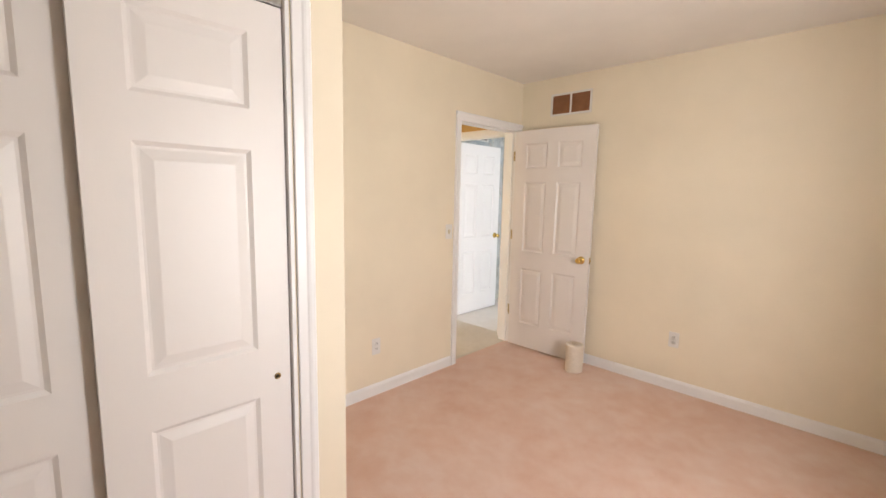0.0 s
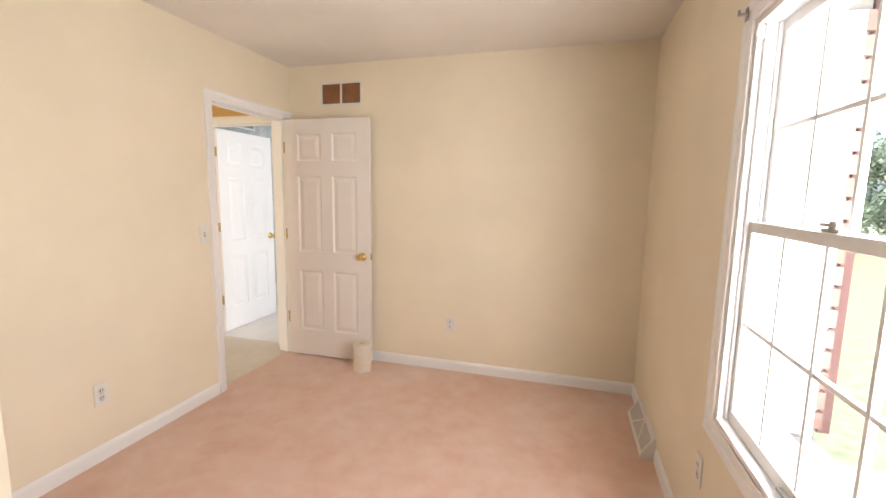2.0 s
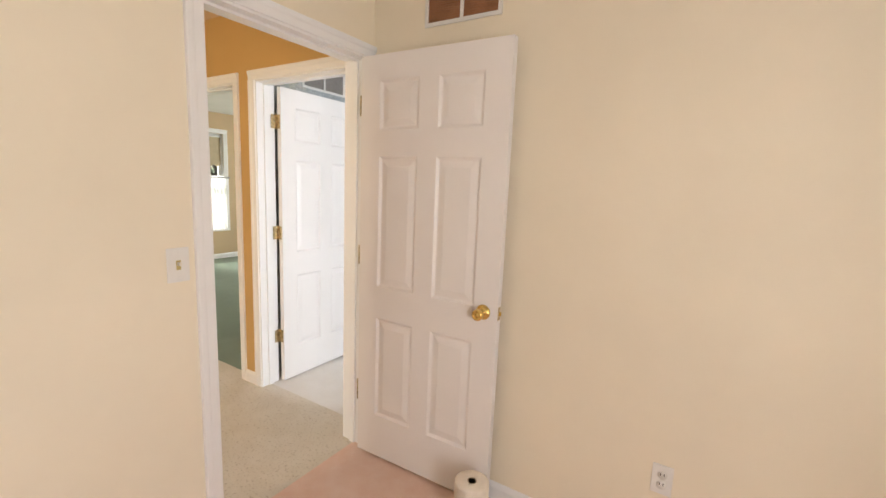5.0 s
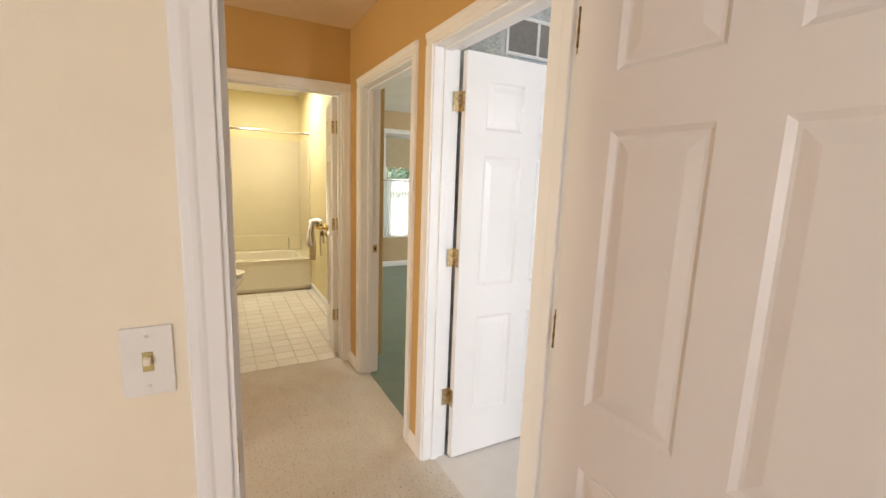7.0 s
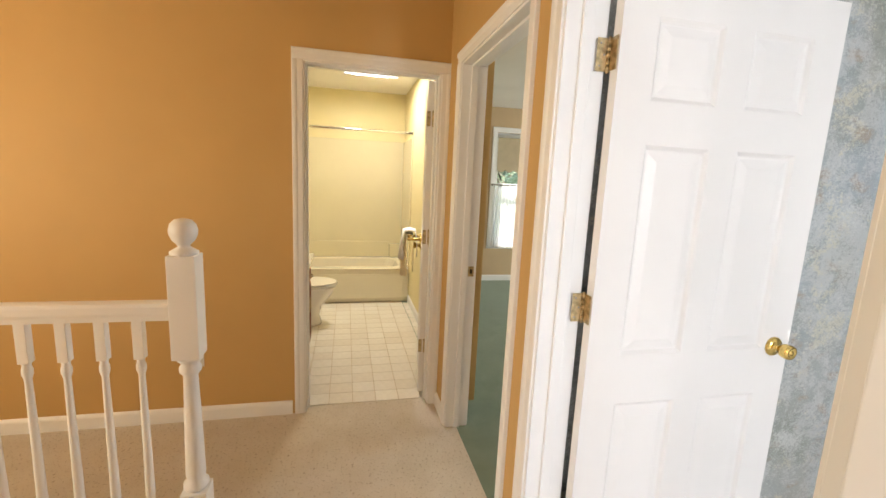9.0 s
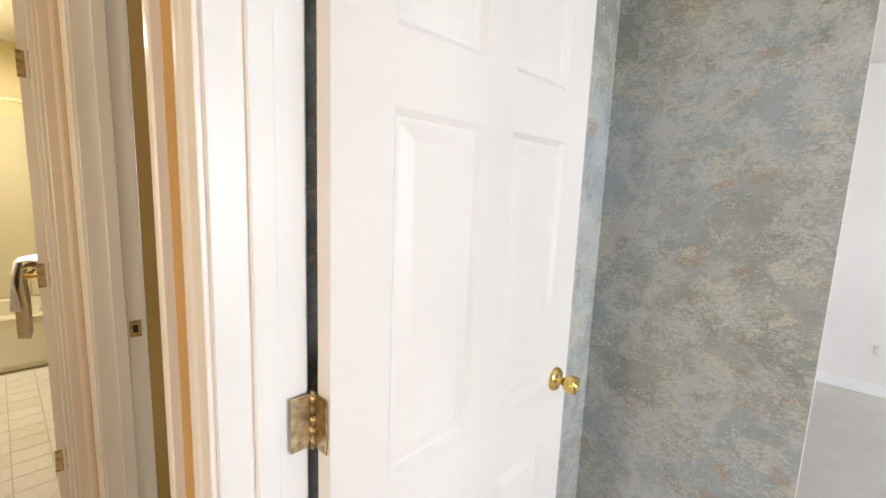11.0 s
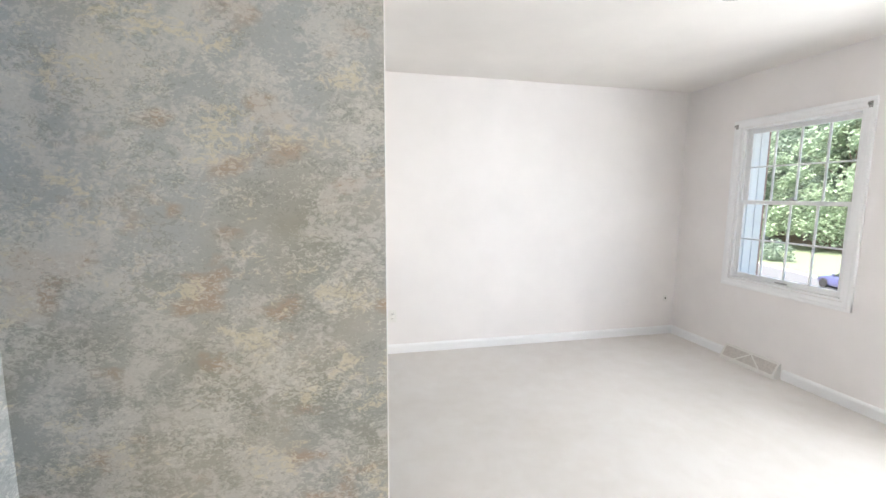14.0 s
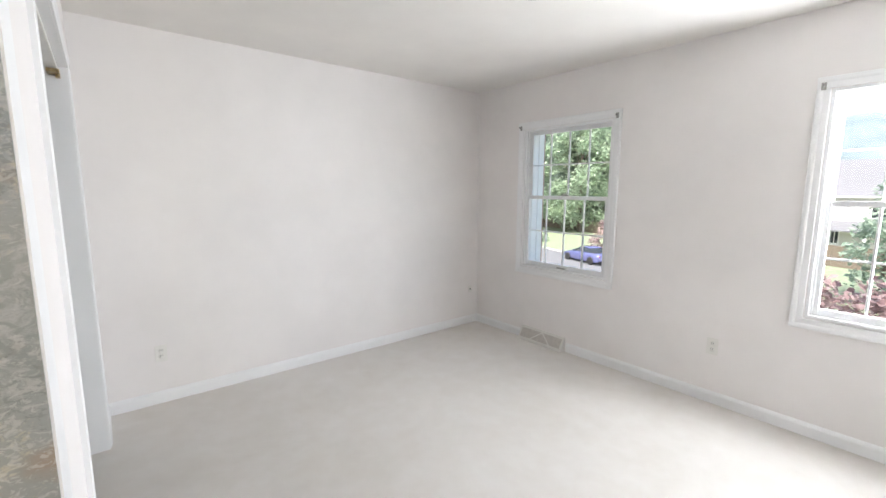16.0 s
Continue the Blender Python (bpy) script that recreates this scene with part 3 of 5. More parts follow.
# ---- windows ----
def sash_window(name, y0, y1, label, w0=Z0, w1=Z1):
    """A double-hung sash window in the outer wall, sixteen lites, with casing, jamb liners, sashes, glass, lock and lift."""
    t = thing(name, label, "window", kind="structure")
    casing("casing", t, "x", 2.815, -1, y0, y1, w1, w=0.060, d=0.019, bottom=w0)
    e = 0.016
    block("window_jamb", TRIM, t, (2.812, y0, w0), (3.0, y0 + e, w1), 0.001)
    block("window_jamb", TRIM, t, (2.812, y1 - e, w0), (3.0, y1, w1), 0.001)
    block("window_head", TRIM, t, (2.812, y0 + e, w1 - e), (3.0, y1 - e, w1), 0.001)
    block("window_sill", TRIM, t, (2.806, y0 + e, w0), (3.0, y1 - e, w0 + e), 0.002)
    for a, b in ((y0 + e, y0 + e + 0.014), (y1 - e - 0.014, y1 - e)):
        for x in (2.830, 2.866, 2.902):
            block("jamb_liner", SASH, t, (x, a, w0 + e), (x + 0.008, b, w1 - e), 0.001)
    for a, b in ((y0 + 0.0125, y0 + 0.021), (y1 - 0.021, y1 - 0.0125)):
        block("brick_mould", SASH, t, (3.0015, a, w0), (3.078, b, w1), 0.002, "white outer trim")
    mid = (w0 + w1) / 2 + 0.02
    l0, l1 = y0 + e + 0.004, y1 - e - 0.004
    for x, z0, z1, low in ((2.839, w0 + e, mid + 0.016, True), (2.875, mid - 0.016, w1 - e, False)):
        s = thing("sash", "white sash with eight lites", "", kind="")
        s.name = "lower_sash" if low else "upper_sash"
        s.parent = t
        st, d = 0.034, 0.026
        rails = (0.042 if low else 0.032, 0.032 if low else 0.034)
        bm = bmesh.new()
        box(bm, x, l0, z0, x + d, l0 + st, z1, 0.003), box(bm, x, l1 - st, z0, x + d, l1, z1, 0.003)
        box(bm, x, l0 + st, z0, x + d, l1 - st, z0 + rails[0], 0.003), box(bm, x, l0 + st, z1 - rails[1], x + d, l1 - st, z1, 0.003)
        part("sash_frame", bm, SASH, s)
        g0, g1, h0, h1 = l0 + st, l1 - st, z0 + rails[0], z1 - rails[1]
        for k in (1, 2, 3):
            y = g0 + (g1 - g0) * k / 4
            block("muntin", SASH, s, (x + 0.005, y - 0.0065, h0), (x + 0.021, y + 0.0065, h1), 0.003)
        hm = (h0 + h1) / 2
        for k in range(4):
            a, b = g0 + (g1 - g0) * k / 4 + (0.0065 if k else 0), g0 + (g1 - g0) * (k + 1) / 4 - (0.0065 if k < 3 else 0)
            block("muntin", SASH, s, (x + 0.0055, a, hm - 0.0065), (x + 0.0205, b, hm + 0.0065), 0.003)
        bm = bmesh.new()
        bm.faces.new([bm.verts.new((x + 0.0125, a, b)) for a, b in ((g0 - 0.006, h0 - 0.006), (g0 - 0.006, h1 + 0.006), (g1 + 0.006, h1 + 0.006), (g1 + 0.006, h0 - 0.006))])
        pane = part("pane", bm, GLASS, s)
        pane.visible_shadow = False
        if low:
            block("sash_lift", STEEL, s, (x - 0.014, (l0 + l1) / 2 - 0.045, z0 + 0.012), (x, (l0 + l1) / 2 + 0.045, z0 + 0.022), 0.003, "grey metal sash lift")
    bm = bmesh.new()
    yc = (l0 + l1) / 2
    box(bm, 2.843, yc - 0.034, mid + 0.016, 2.867, yc + 0.034, mid + 0.024, 0.003)
    lathe(bm, ((0.0, 0.02), (0.011, 0.019), (0.013, 0.008), (0.013, 0.0)), (2.855, yc, mid + 0.022), n=14)
    box(bm, 2.845, yc - 0.005, mid + 0.028, 2.857, yc + 0.045, mid + 0.036, 0.003)
    part("sash_lock", bm, STEEL, t, "dark metal sash lock")
    return t


sash_window("window_1", *WIN_A, "white double-hung window with sixteen lites", ZA0, ZA1)
sash_window("window_2", *WIN_B, "white double-hung window with sixteen lites")
sash_window("window_3", *WIN_C, "white double-hung window with sixteen lites")


def rod_bracket(y, z, x=2.796):
    """Small curtain rod bracket screwed to the casing."""
    t = thing("curtain_bracket", "small metal curtain rod bracket on the window casing", "curtain bracket", pose(x, y, z), "curtain brackets")
    block("bracket_plate", STEEL, t, (-0.003, -0.011, -0.02), (0, 0.011, 0.02), 0.001)
    bm = bmesh.new()
    box(bm, -0.022, -0.004, -0.004, -0.003, 0.004, 0.004, 0.001)
    box(bm, -0.026, -0.004, -0.004, -0.020, 0.004, 0.014, 0.001)
    part("bracket_hook", bm, STEEL, t)


for y0, y1 in (WIN_A, WIN_B, WIN_C):
    rod_bracket(y0 - 0.035, 2.02 if y0 > 0 else 1.99), rod_bracket(y1 + 0.035, 2.02 if y0 > 0 else 1.99)
t = thing("rod_socket", "white rod socket on the window jamb", "curtain bracket", pose(2.824, WIN_A[1] - 0.017, 1.915))
bm = bmesh.new()
lathe(bm, ((0.0, 0.0), (0.02, 0.0), (0.02, 0.008), (0.013, 0.011), (0.013, 0.005), (0.0, 0.005)), (0, 0, 0), pose(0, 0, 0, 90), n=16)
part("socket_cup", bm, GRILLE_WHITE, t)

# ---- closet of the cream room: sliding panel doors ----
surround_frame = thing("closet_frame", "white moulded casing round the sliding closet doors", "door frame", kind="structure")
casing("casing", surround_frame, "x", 1.01, 1, -4.38, -2.745, 2.01, w=0.062, d=0.018)
block("jamb", TRIM, surround_frame, (0.908, -2.758, 0), (1.012, -2.745, 2.01), 0.001)
block("jamb", TRIM, surround_frame, (0.908, -4.38, 0), (1.012, -4.367, 2.01), 0.001)
block("track", STEEL, surround_frame, (0.925, -4.367, 1.985), (0.995, -2.758, 2.01), 0.001, "dark metal sliding track")
for k, (y, x, w) in enumerate(((-2.762, 0.962, 0.508), (-3.25, 0.962 - 0.045, 0.56), (-3.77, 0.962, 0.59))):
    d = thing("closet_door", "white sliding closet door with moulded panels", "closet door", pose(x, y - w, 0.012, 0, 0, 90), "closet doors")
    bm = bmesh.new()
    leaf(bm, w, 1.968, 0.033, panel_rects(w, 1, 0.105))
    part("leaf", bm, DOOR, d)
    if k:
        continue
    bm = bmesh.new()
    lathe(bm, ((0.0, 0.001), (0.006, 0.001), (0.0075, -0.003), (0.0105, -0.003), (0.0115, 0.0)), (w - 0.045, -0.033, 0.80), pose(0, 0, 0, -90), n=16)
    part("finger_pull", bm, OLD_BRASS, d, "small round brass finger pull")

# ---- vents, registers, plates ----
def wall_vent(m, w, h, label, back, cols=2):
    """A return-air grille: origin at its lower left corner, x along the wall, -y to the room."""
    t = thing("return_vent", label, "air vent", m)
    block("backing", back, t, (0.01, -0.002, 0.01), (w - 0.01, -0.0005, h - 0.01))
    bm = bmesh.new()
    f = 0.017
    for c in ((0, 0, w, f), (0, h - f, w, h), (0, f, f, h - f), (w - f, f, w, h - f), *((w * k / cols - 0.008, f, w * k / cols + 0.008, h - f) for k in range(1, cols))):
        box(bm, c[0], -0.009, c[1], c[2], -0.001, c[3], 0.0015)
    part("frame", bm, GRILLE_WHITE, t)
    n = int((h - 2 * f) / 0.0095)
    for k in range(n):
        z = f + (k + 0.5) * (h - 2 * f) / n
        for j in range(cols):
            bm = bmesh.new()
            a, b = (f if j == 0 else w * j / cols + 0.008), (w - f if j == cols - 1 else w * (j + 1) / cols - 0.008)
            vs = [bm.verts.new(v) for v in ((a, -0.0065, z - 0.0035), (b, -0.0065, z - 0.0035), (b, -0.0015, z + 0.002), (a, -0.0015, z + 0.002), (a, -0.0065, z - 0.0027), (b, -0.0065, z - 0.0027), (b, -0.0015, z + 0.0028), (a, -0.0015, z + 0.0028))]
            for q in ((0, 1, 2, 3), (7, 6, 5, 4), (0, 4, 5, 1), (3, 2, 6, 7)):
                bm.faces.new([vs[i] for i in q])
            part("slat", bm, back, t)
    return t


wall_vent(pose(0.302, 0, 2.115), 0.375, 0.187, "white framed return vent with brown slats", VENT_BROWN)
wall_vent(pose(-1.135, 0.505, 2.085, 0, 0, 90), 0.42, 0.20, "white framed return vent with grey slats", VENT_GREY)


def floor_register(m):
    """A baseboard register: sloped face between wedge ends; x along the wall, -y to the room."""
    t = thing("baseboard_register", "white metal baseboard heat register with a sloped grille", "register", m)
    w, d, h = 0.49, 0.075, 0.125
    bm = bmesh.new()
    box(bm, 0, -0.016, 0.0, w, 0, h, 0.003)
    part("back_plate", bm, GRILLE_WHITE, t)
    for x in (0, w - 0.004):
        bm = bmesh.new()
        a = [bm.verts.new((x, y, z)) for y, z in ((-0.016, 0), (-d, 0), (-d, 0.022), (-0.016, h - 0.004))]
        b = [bm.verts.new((x + 0.004, *v.co[1:])) for v in a]
        bm.faces.new(a), bm.faces.new(b[::-1])
        for k in range(4):
            bm.faces.new((a[k], a[(k + 1) % 4], b[(k + 1) % 4], b[k]))
        part("end_cap", bm, GRILLE_WHITE, t)
    bm = bmesh.new()
    box(bm, 0.004, -d, 0.0, w - 0.004, -d + 0.003, 0.022)
    part("front_lip", bm, GRILLE_WHITE, t)
    slope = math.atan2(h - 0.026, d - 0.016)
    def tilt(bm):
        bmesh.ops.transform(bm, matrix=pose(0, -d, 0.022) @ pose(0, 0, 0, math.degrees(slope)), verts=bm.verts)
    L = math.hypot(h - 0.026, d - 0.016)
    bm = bmesh.new()
    box(bm, 0.005, 0.0, -0.006, w - 0.005, L, -0.004)
    tilt(bm)
    part("mesh", bm, GRILLE_GREY, t, "grey grille mesh")
    bm = bmesh.new()
    for c in ((0.004, 0, w - 0.004, 0.012), (0.004, L - 0.012, w - 0.004, L), (0.004, 0.012, 0.016, L - 0.012), (w - 0.016, 0.012, w - 0.004, L - 0.012)):
        box(bm, c[0], c[1], -0.003, c[2], c[3], 0.001)
    tilt(bm)
    part("face_frame", bm, GRILLE_WHITE, t)
    bm = bmesh.new()
    for x0, x1 in ((0.14, 0.25), (0.36, 0.25)):
        v = [bm.verts.new(c) for c in ((x0 - 0.008, 0.012, 0), (x0 + 0.008, 0.012, 0), (x1 + 0.008, L - 0.012, 0), (x1 - 0.008, L - 0.012, 0))]
        w2 = [bm.verts.new((q.co[0], q.co[1], -0.003)) for q in v]
        bm.faces.new(v), bm.faces.new(w2[::-1])
        for k in range(4):
            bm.faces.new((v[k], v[(k + 1) % 4], w2[(k + 1) % 4], w2[k]))
    tilt(bm)
    part("damper_bar", bm, GRILLE_WHITE, t)
    for k in range(30):
        bm = bmesh.new()
        x = 0.02 + k * (w - 0.04) / 29
        box(bm, x - 0.0012, 0.012, -0.0042, x + 0.0012, L - 0.012, -0.0022)
        tilt(bm)
        part("fin", bm, GRILLE_GREY, t)
    return t


floor_register(pose(2.815, -0.315, 0, 0, 0, -90))
floor_register(pose(2.815, 3.645, 0, 0, 0, -90))


def plate(m, kind, label):
    """A wall plate at the origin: x along the wall, -y to the room; outlet, switch or jack."""
    t = thing({"outlet": "wall_outlet", "switch": "light_switch", "jack": "phone_jack"}[kind], label, {"outlet": "outlet", "switch": "light switch", "jack": "phone jack"}[kind], m, "wall plates" if kind == "outlet" else "")
    w, h = (0.07, 0.115) if kind != "jack" else (0.045, 0.07)
    block("cover_plate", PLASTIC, t, (-w / 2, -0.006, -h / 2), (w / 2, 0, h / 2), 0.0022)
    if kind == "outlet":
        for z in (0.0195, -0.0195):
            bm = bmesh.new()
            lathe(bm, ((0.0, 0.0), (0.0165, 0.0), (0.0165, 0.002), (0.0, 0.0022)), (0, -0.0058, z), pose(0, 0, 0, 90), n=16)
            socket = part("socket", bm, PLASTIC, t)
            for x in (-0.006, 0.006):
                block("slot", DARK, socket, (x - 0.0014, -0.0086, z - 0.002), (x + 0.0014, -0.0081, z + 0.008))
    if kind == "switch":
        block("toggle_slot", YELLOWED, t, (-0.0075, -0.0075, -0.016), (0.0075, -0.0058, 0.016), 0.0006)
        bm = bmesh.new()
        v = box(bm, -0.0048, -0.020, -0.002, 0.0048, -0.007, 0.010, 0.0015)
        part("toggle", bm, IVORY, t, "ivory toggle")
    for z in ((0.042, -0.042) if kind == "switch" else (0.0,)):
        bm = bmesh.new()
        lathe(bm, ((0.0, 0.001), (0.003, 0.0008), (0.0033, 0.0)), (0, -0.006, z), pose(0, 0, 0, 90), n=10)
        part("screw", bm, PLASTIC, t)
    if kind == "jack":
        block("socket", DARK, t, (-0.007, -0.0072, -0.006), (0.007, -0.0058, 0.008))
    return t


plate(pose(1.438, 0, 0.385), "outlet", "white outlet plate on the cream wall")
plate(pose(0, -1.665, 0.355, 0, 0, 90), "outlet", "white outlet plate on the cream wall")
plate(pose(2.815, -1.49, 0.405, 0, 0, -90), "outlet", "white outlet plate under the window")
plate(pose(0, -0.952, 1.129, 0, 0, 90), "switch", "white light switch plate with an ivory toggle")
plate(pose(-2.335, -1.349, 0.383, 0, 0, 90), "outlet", "outlet plate on the tan hall wall")
plate(pose(-0.121, 4.318, 0.346), "outlet", "white outlet plate on the off-white wall")
plate(pose(2.709, 4.318, 0.377), "jack", "small white phone jack near the corner")
plate(pose(2.815, 1.986, 0.398, 0, 0, -90), "outlet", "white outlet plate between the windows")


def strike(m):
    t = thing("strike_plate", "worn brass strike plate let into the jamb", "strike plate", m, "strike plates")
    bm = bmesh.new()
    for c in ((-0.016, -0.028, 0.016, -0.013), (-0.016, 0.013, 0.016, 0.028), (-0.016, -0.013, -0.007, 0.013), (0.007, -0.013, 0.016, 0.013)):
        box(bm, c[0], -0.0016, c[1], c[2], 0, c[3])
    part("plate", bm, OLD_BRASS, t)
    block("bolt_hole", DARK, t, (-0.007, -0.0006, -0.013), (0.007, 0, 0.013))


strike(pose(-0.022, -0.83, 0.912, 0, 0, 180))
strike(pose(-2.055, 0.132, 0.93, 0, 0, 90))

# paper roll stood on end beside the open door
t = thing("paper_towel_roll", "cream paper towel roll standing on the carpet", "paper roll", pose(0.772, -0.228, 0))
bm = bmesh.new()
lathe(bm, ((0.019, 0.226), (0.066, 0.2265), (0.0705, 0.223), (0.0715, 0.2), (0.0705, 0.12), (0.0712, 0.03), (0.070, 0.003), (0.066, 0.0), (0.019, 0.0), (0.019, 0.226)), n=40)
part("roll", bm, PAPER_ROLL, t)
bm = bmesh.new()
lathe(bm, ((0.0165, 0.002), (0.019, 0.002), (0.019, 0.227), (0.0165, 0.227), (0.0165, 0.002)), n=24)
part("core", bm, plain("cardboard", (0.50, 0.36, 0.22), 0.9), t, "brown cardboard core")
bm = bmesh.new()
rows = []
for k in range(9):
    a = radians(-120 + 5 * k)
    r = 0.0722 + 0.0009 * k
    rows.append([bm.verts.new((r * math.cos(a), r * math.sin(a), z)) for z in (0.003, 0.224)])
for a, b in zip(rows, rows[1:]):
    bm.faces.new((a[0], b[0], b[1], a[1]))
part("loose_sheet", bm, PAPER_ROLL, t)

# ceiling dome of the white room
t = thing("ceiling_light", "white glass dome ceiling light, switched off", "ceiling light", pose(1.29, 2.36, 2.44))
bm = bmesh.new()
lathe(bm, ((0.0, 0.0), (0.105, 0.0), (0.11, -0.012), (0.10, -0.02), (0.0, -0.02)), n=36)
part("base", bm, GRILLE_WHITE, t)
bm = bmesh.new()
lathe(bm, ((0.098, -0.02), (0.112, -0.04), (0.108, -0.065), (0.082, -0.085), (0.045, -0.094), (0.0, -0.096)), n=36)
part("shade", bm, plain("opal_glass", (0.85, 0.84, 0.82), 0.2, 0.02), t, "white opal glass shade")

# closet opening of the white room
surround_frame = thing("closet_frame", "white closet casing with an empty door track", "door frame", kind="structure")
casing("casing", surround_frame, "x", XF, 1, 2.15, 3.88, 2.04, w=0.062, d=0.012)
block("jamb", TRIM, surround_frame, (XF -0.1020, 2.15, 0), (XF +0.0020, 2.163, 2.04), 0.001)
block("jamb", TRIM, surround_frame, (XF -0.1020, 3.867, 0), (XF +0.0020, 3.88, 2.04), 0.001)
block("track", GRILLE_WHITE, surround_frame, (XF -0.0730, 2.163, 2.02), (XF -0.0330, 3.867, 2.04), 0.001)
bm = bmesh.new()
box(bm, XF -0.0730, 3.80, 2.0, XF -0.0250, 3.867, 2.018, 0.002), box(bm, XF -0.0430, 3.835, 1.985, XF -0.0250, 3.867, 2.004, 0.002)
part("pivot_bracket", bm, OLD_BRASS, surround_frame, "small brass pivot bracket")
bm = bmesh.new()
box(bm, XC + 0.0003, 1.5535, 0.0, XC + 0.0025, 1.60, 2.44)
part("corner_trim", bm, TRIM, surround_frame)

# ---- landing rail ----
rail = thing("stair_rail", "cream painted landing rail with a turned newel post", "stair rail", pose(-1.45, -1.085, 0))
bm = bmesh.new()
box(bm, -0.045, -0.045, 0, 0.045, 0.045, 0.235, 0.004), box(bm, -0.045, -0.045, 0.76, 0.045, 0.045, 1.13, 0.004)
lathe(bm, ((0.030, 0.23), (0.043, 0.245), (0.043, 0.262), (0.030, 0.275), (0.034, 0.30), (0.031, 0.45), (0.026, 0.62), (0.024, 0.69), (0.036, 0.705), (0.036, 0.72), (0.028, 0.735), (0.042, 0.75), (0.042, 0.765)), n=28)
newel = part("newel_post", bm, TRIM, rail)
bm = bmesh.new()
lathe(bm, ((0.042, 1.125), (0.046, 1.14), (0.03, 1.15), (0.018, 1.158), (0.024, 1.168), (0.036, 1.18), (0.044, 1.20), (0.045, 1.215), (0.040, 1.235), (0.026, 1.25), (0.0, 1.256)), n=28)
part("ball_finial", bm, TRIM, newel)
bm = bmesh.new()
box(bm, -0.03, -2.38, 0.915, 0.03, -0.045, 0.965, 0.014), box(bm, -0.022, -2.38, 0.90, 0.022, -0.045, 0.918)
part("handrail", bm, TRIM, rail)
for k in range(20):
    y = -0.155 - 0.112 * k
    bm = bmesh.new()
    box(bm, -0.016, y - 0.016, 0, 0.016, y + 0.016, 0.16, 0.002), box(bm, -0.016, y - 0.016, 0.76, 0.016, y + 0.016, 0.905, 0.002)
    lathe(bm, ((0.012, 0.155), (0.018, 0.17), (0.018, 0.18), (0.012, 0.19), (0.016, 0.23), (0.013, 0.5), (0.0105, 0.70), (0.016, 0.72), (0.016, 0.735), (0.012, 0.75), (0.015, 0.765)), (0, y, 0), n=14)
    part("baluster", bm, TRIM, rail)
wall("wall_well_west", "x", -1.44, -1.40, -3.5, -1.0, [], TAN, TAN, "tan painted side of the stairwell", -2.7, -0.2)
wall("wall_well_north", "y", -1.02, -0.98, -1.40, -0.115, [], TAN, TAN, "tan painted end of the stairwell", -2.7, -0.2)
wall("wall_well_east", "x", -0.115, -0.05, -3.5, -1.0, [], TAN, TAN, "tan painted side of the stairwell", -2.7, 0.0)
slab("floor_lower", -1.5, -3.6, 0.0, -0.9, -2.8, -2.7, CREAM_CARPET, "cream carpet at the foot of the stairs", "carpet")
stairs = thing("stairs", "cream carpeted stairs going down", "stairs", kind="structure")
for k in range(9):
    block("step", CREAM_CARPET, stairs, (-1.40, -1.04 - 0.25 * k, -2.7), (-0.12, -1.04 - 0.25 * (k + 1) - 0.02, -0.185 * (k + 1)), 0.008)


# ---- bathroom ----
tub = thing("bathtub", "cream enamelled built-in bathtub", "bathtub", pose(-4.6, 0, 0))
bm = bmesh.new()
def ring(bm, pts, z):
    return [bm.verts.new((x, y, z)) for x, y in pts]
def rounded(x0, y0, x1, y1, r, n=6):
    pts = []
    for cx, cy, a in ((x1 - r, y1 - r, 0), (x0 + r, y1 - r, 90), (x0 + r, y0 + r, 180), (x1 - r, y0 + r, 270)):
        pts += [(cx + r * math.cos(radians(a + 90 * k / n)), cy + r * math.sin(radians(a + 90 * k / n))) for k in range(n + 1)]
    return pts
loops = [ring(bm, rounded(-0.745, -1.365, -0.02, 0.165, 0.01), 0.0), ring(bm, rounded(-0.745, -1.365, 0.0, 0.165, 0.01), 0.06), ring(bm, rounded(-0.745, -1.365, 0.0, 0.165, 0.012), 0.375),
         ring(bm, rounded(-0.74, -1.36, 0.012, 0.162, 0.014), 0.39), ring(bm, rounded(-0.74, -1.36, 0.004, 0.162, 0.014), 0.40), ring(bm, rounded(-0.66, -1.27, -0.085, 0.08, 0.12), 0.40),
         ring(bm, rounded(-0.645, -1.25, -0.10, 0.065, 0.12), 0.385), ring(bm, rounded(-0.60, -1.17, -0.15, -0.04, 0.14), 0.10), ring(bm, rounded(-0.55, -1.1, -0.2, -0.12, 0.1), 0.07)]
for a, b in zip(loops, loops[1:]):
    for k in range(len(a)):
        f = bm.faces.new((a[k], a[(k + 1) % len(a)], b[(k + 1) % len(b)], b[k]))
bm.faces.new(loops[-1]), bm.faces.new(loops[0])
part("basin", bm, TUB_MAT, tub)
block("apron", TUB_MAT, tub, (0.001, -1.30, 0.05), (0.008, 0.10, 0.33), 0.003)
bm = bmesh.new()
lathe(bm, ((0.0, 0.004), (0.022, 0.003), (0.025, 0.0)), (-0.4, -0.98, 0.071), n=18)
part("drain", bm, CHROME, tub)
sur = thing("tub_surround", "cream acrylic tub surround with a moulded ledge", "tub surround", kind="structure")
block("back_panel", SURROUND, sur, (-5.35, -1.365, 0.402), (-5.336, 0.165, 1.86), 0.004)
block("side_panel", SURROUND, sur, (-5.334, 0.156, 0.402), (-4.62, 0.17, 1.86), 0.004)
block("side_panel", SURROUND, sur, (-5.334, -1.37, 0.402), (-4.62, -1.356, 1.86), 0.004)
block("ledge", SURROUND, sur, (-5.336, -1.354, 0.402), (-5.312, 0.0, 0.60), 0.006)
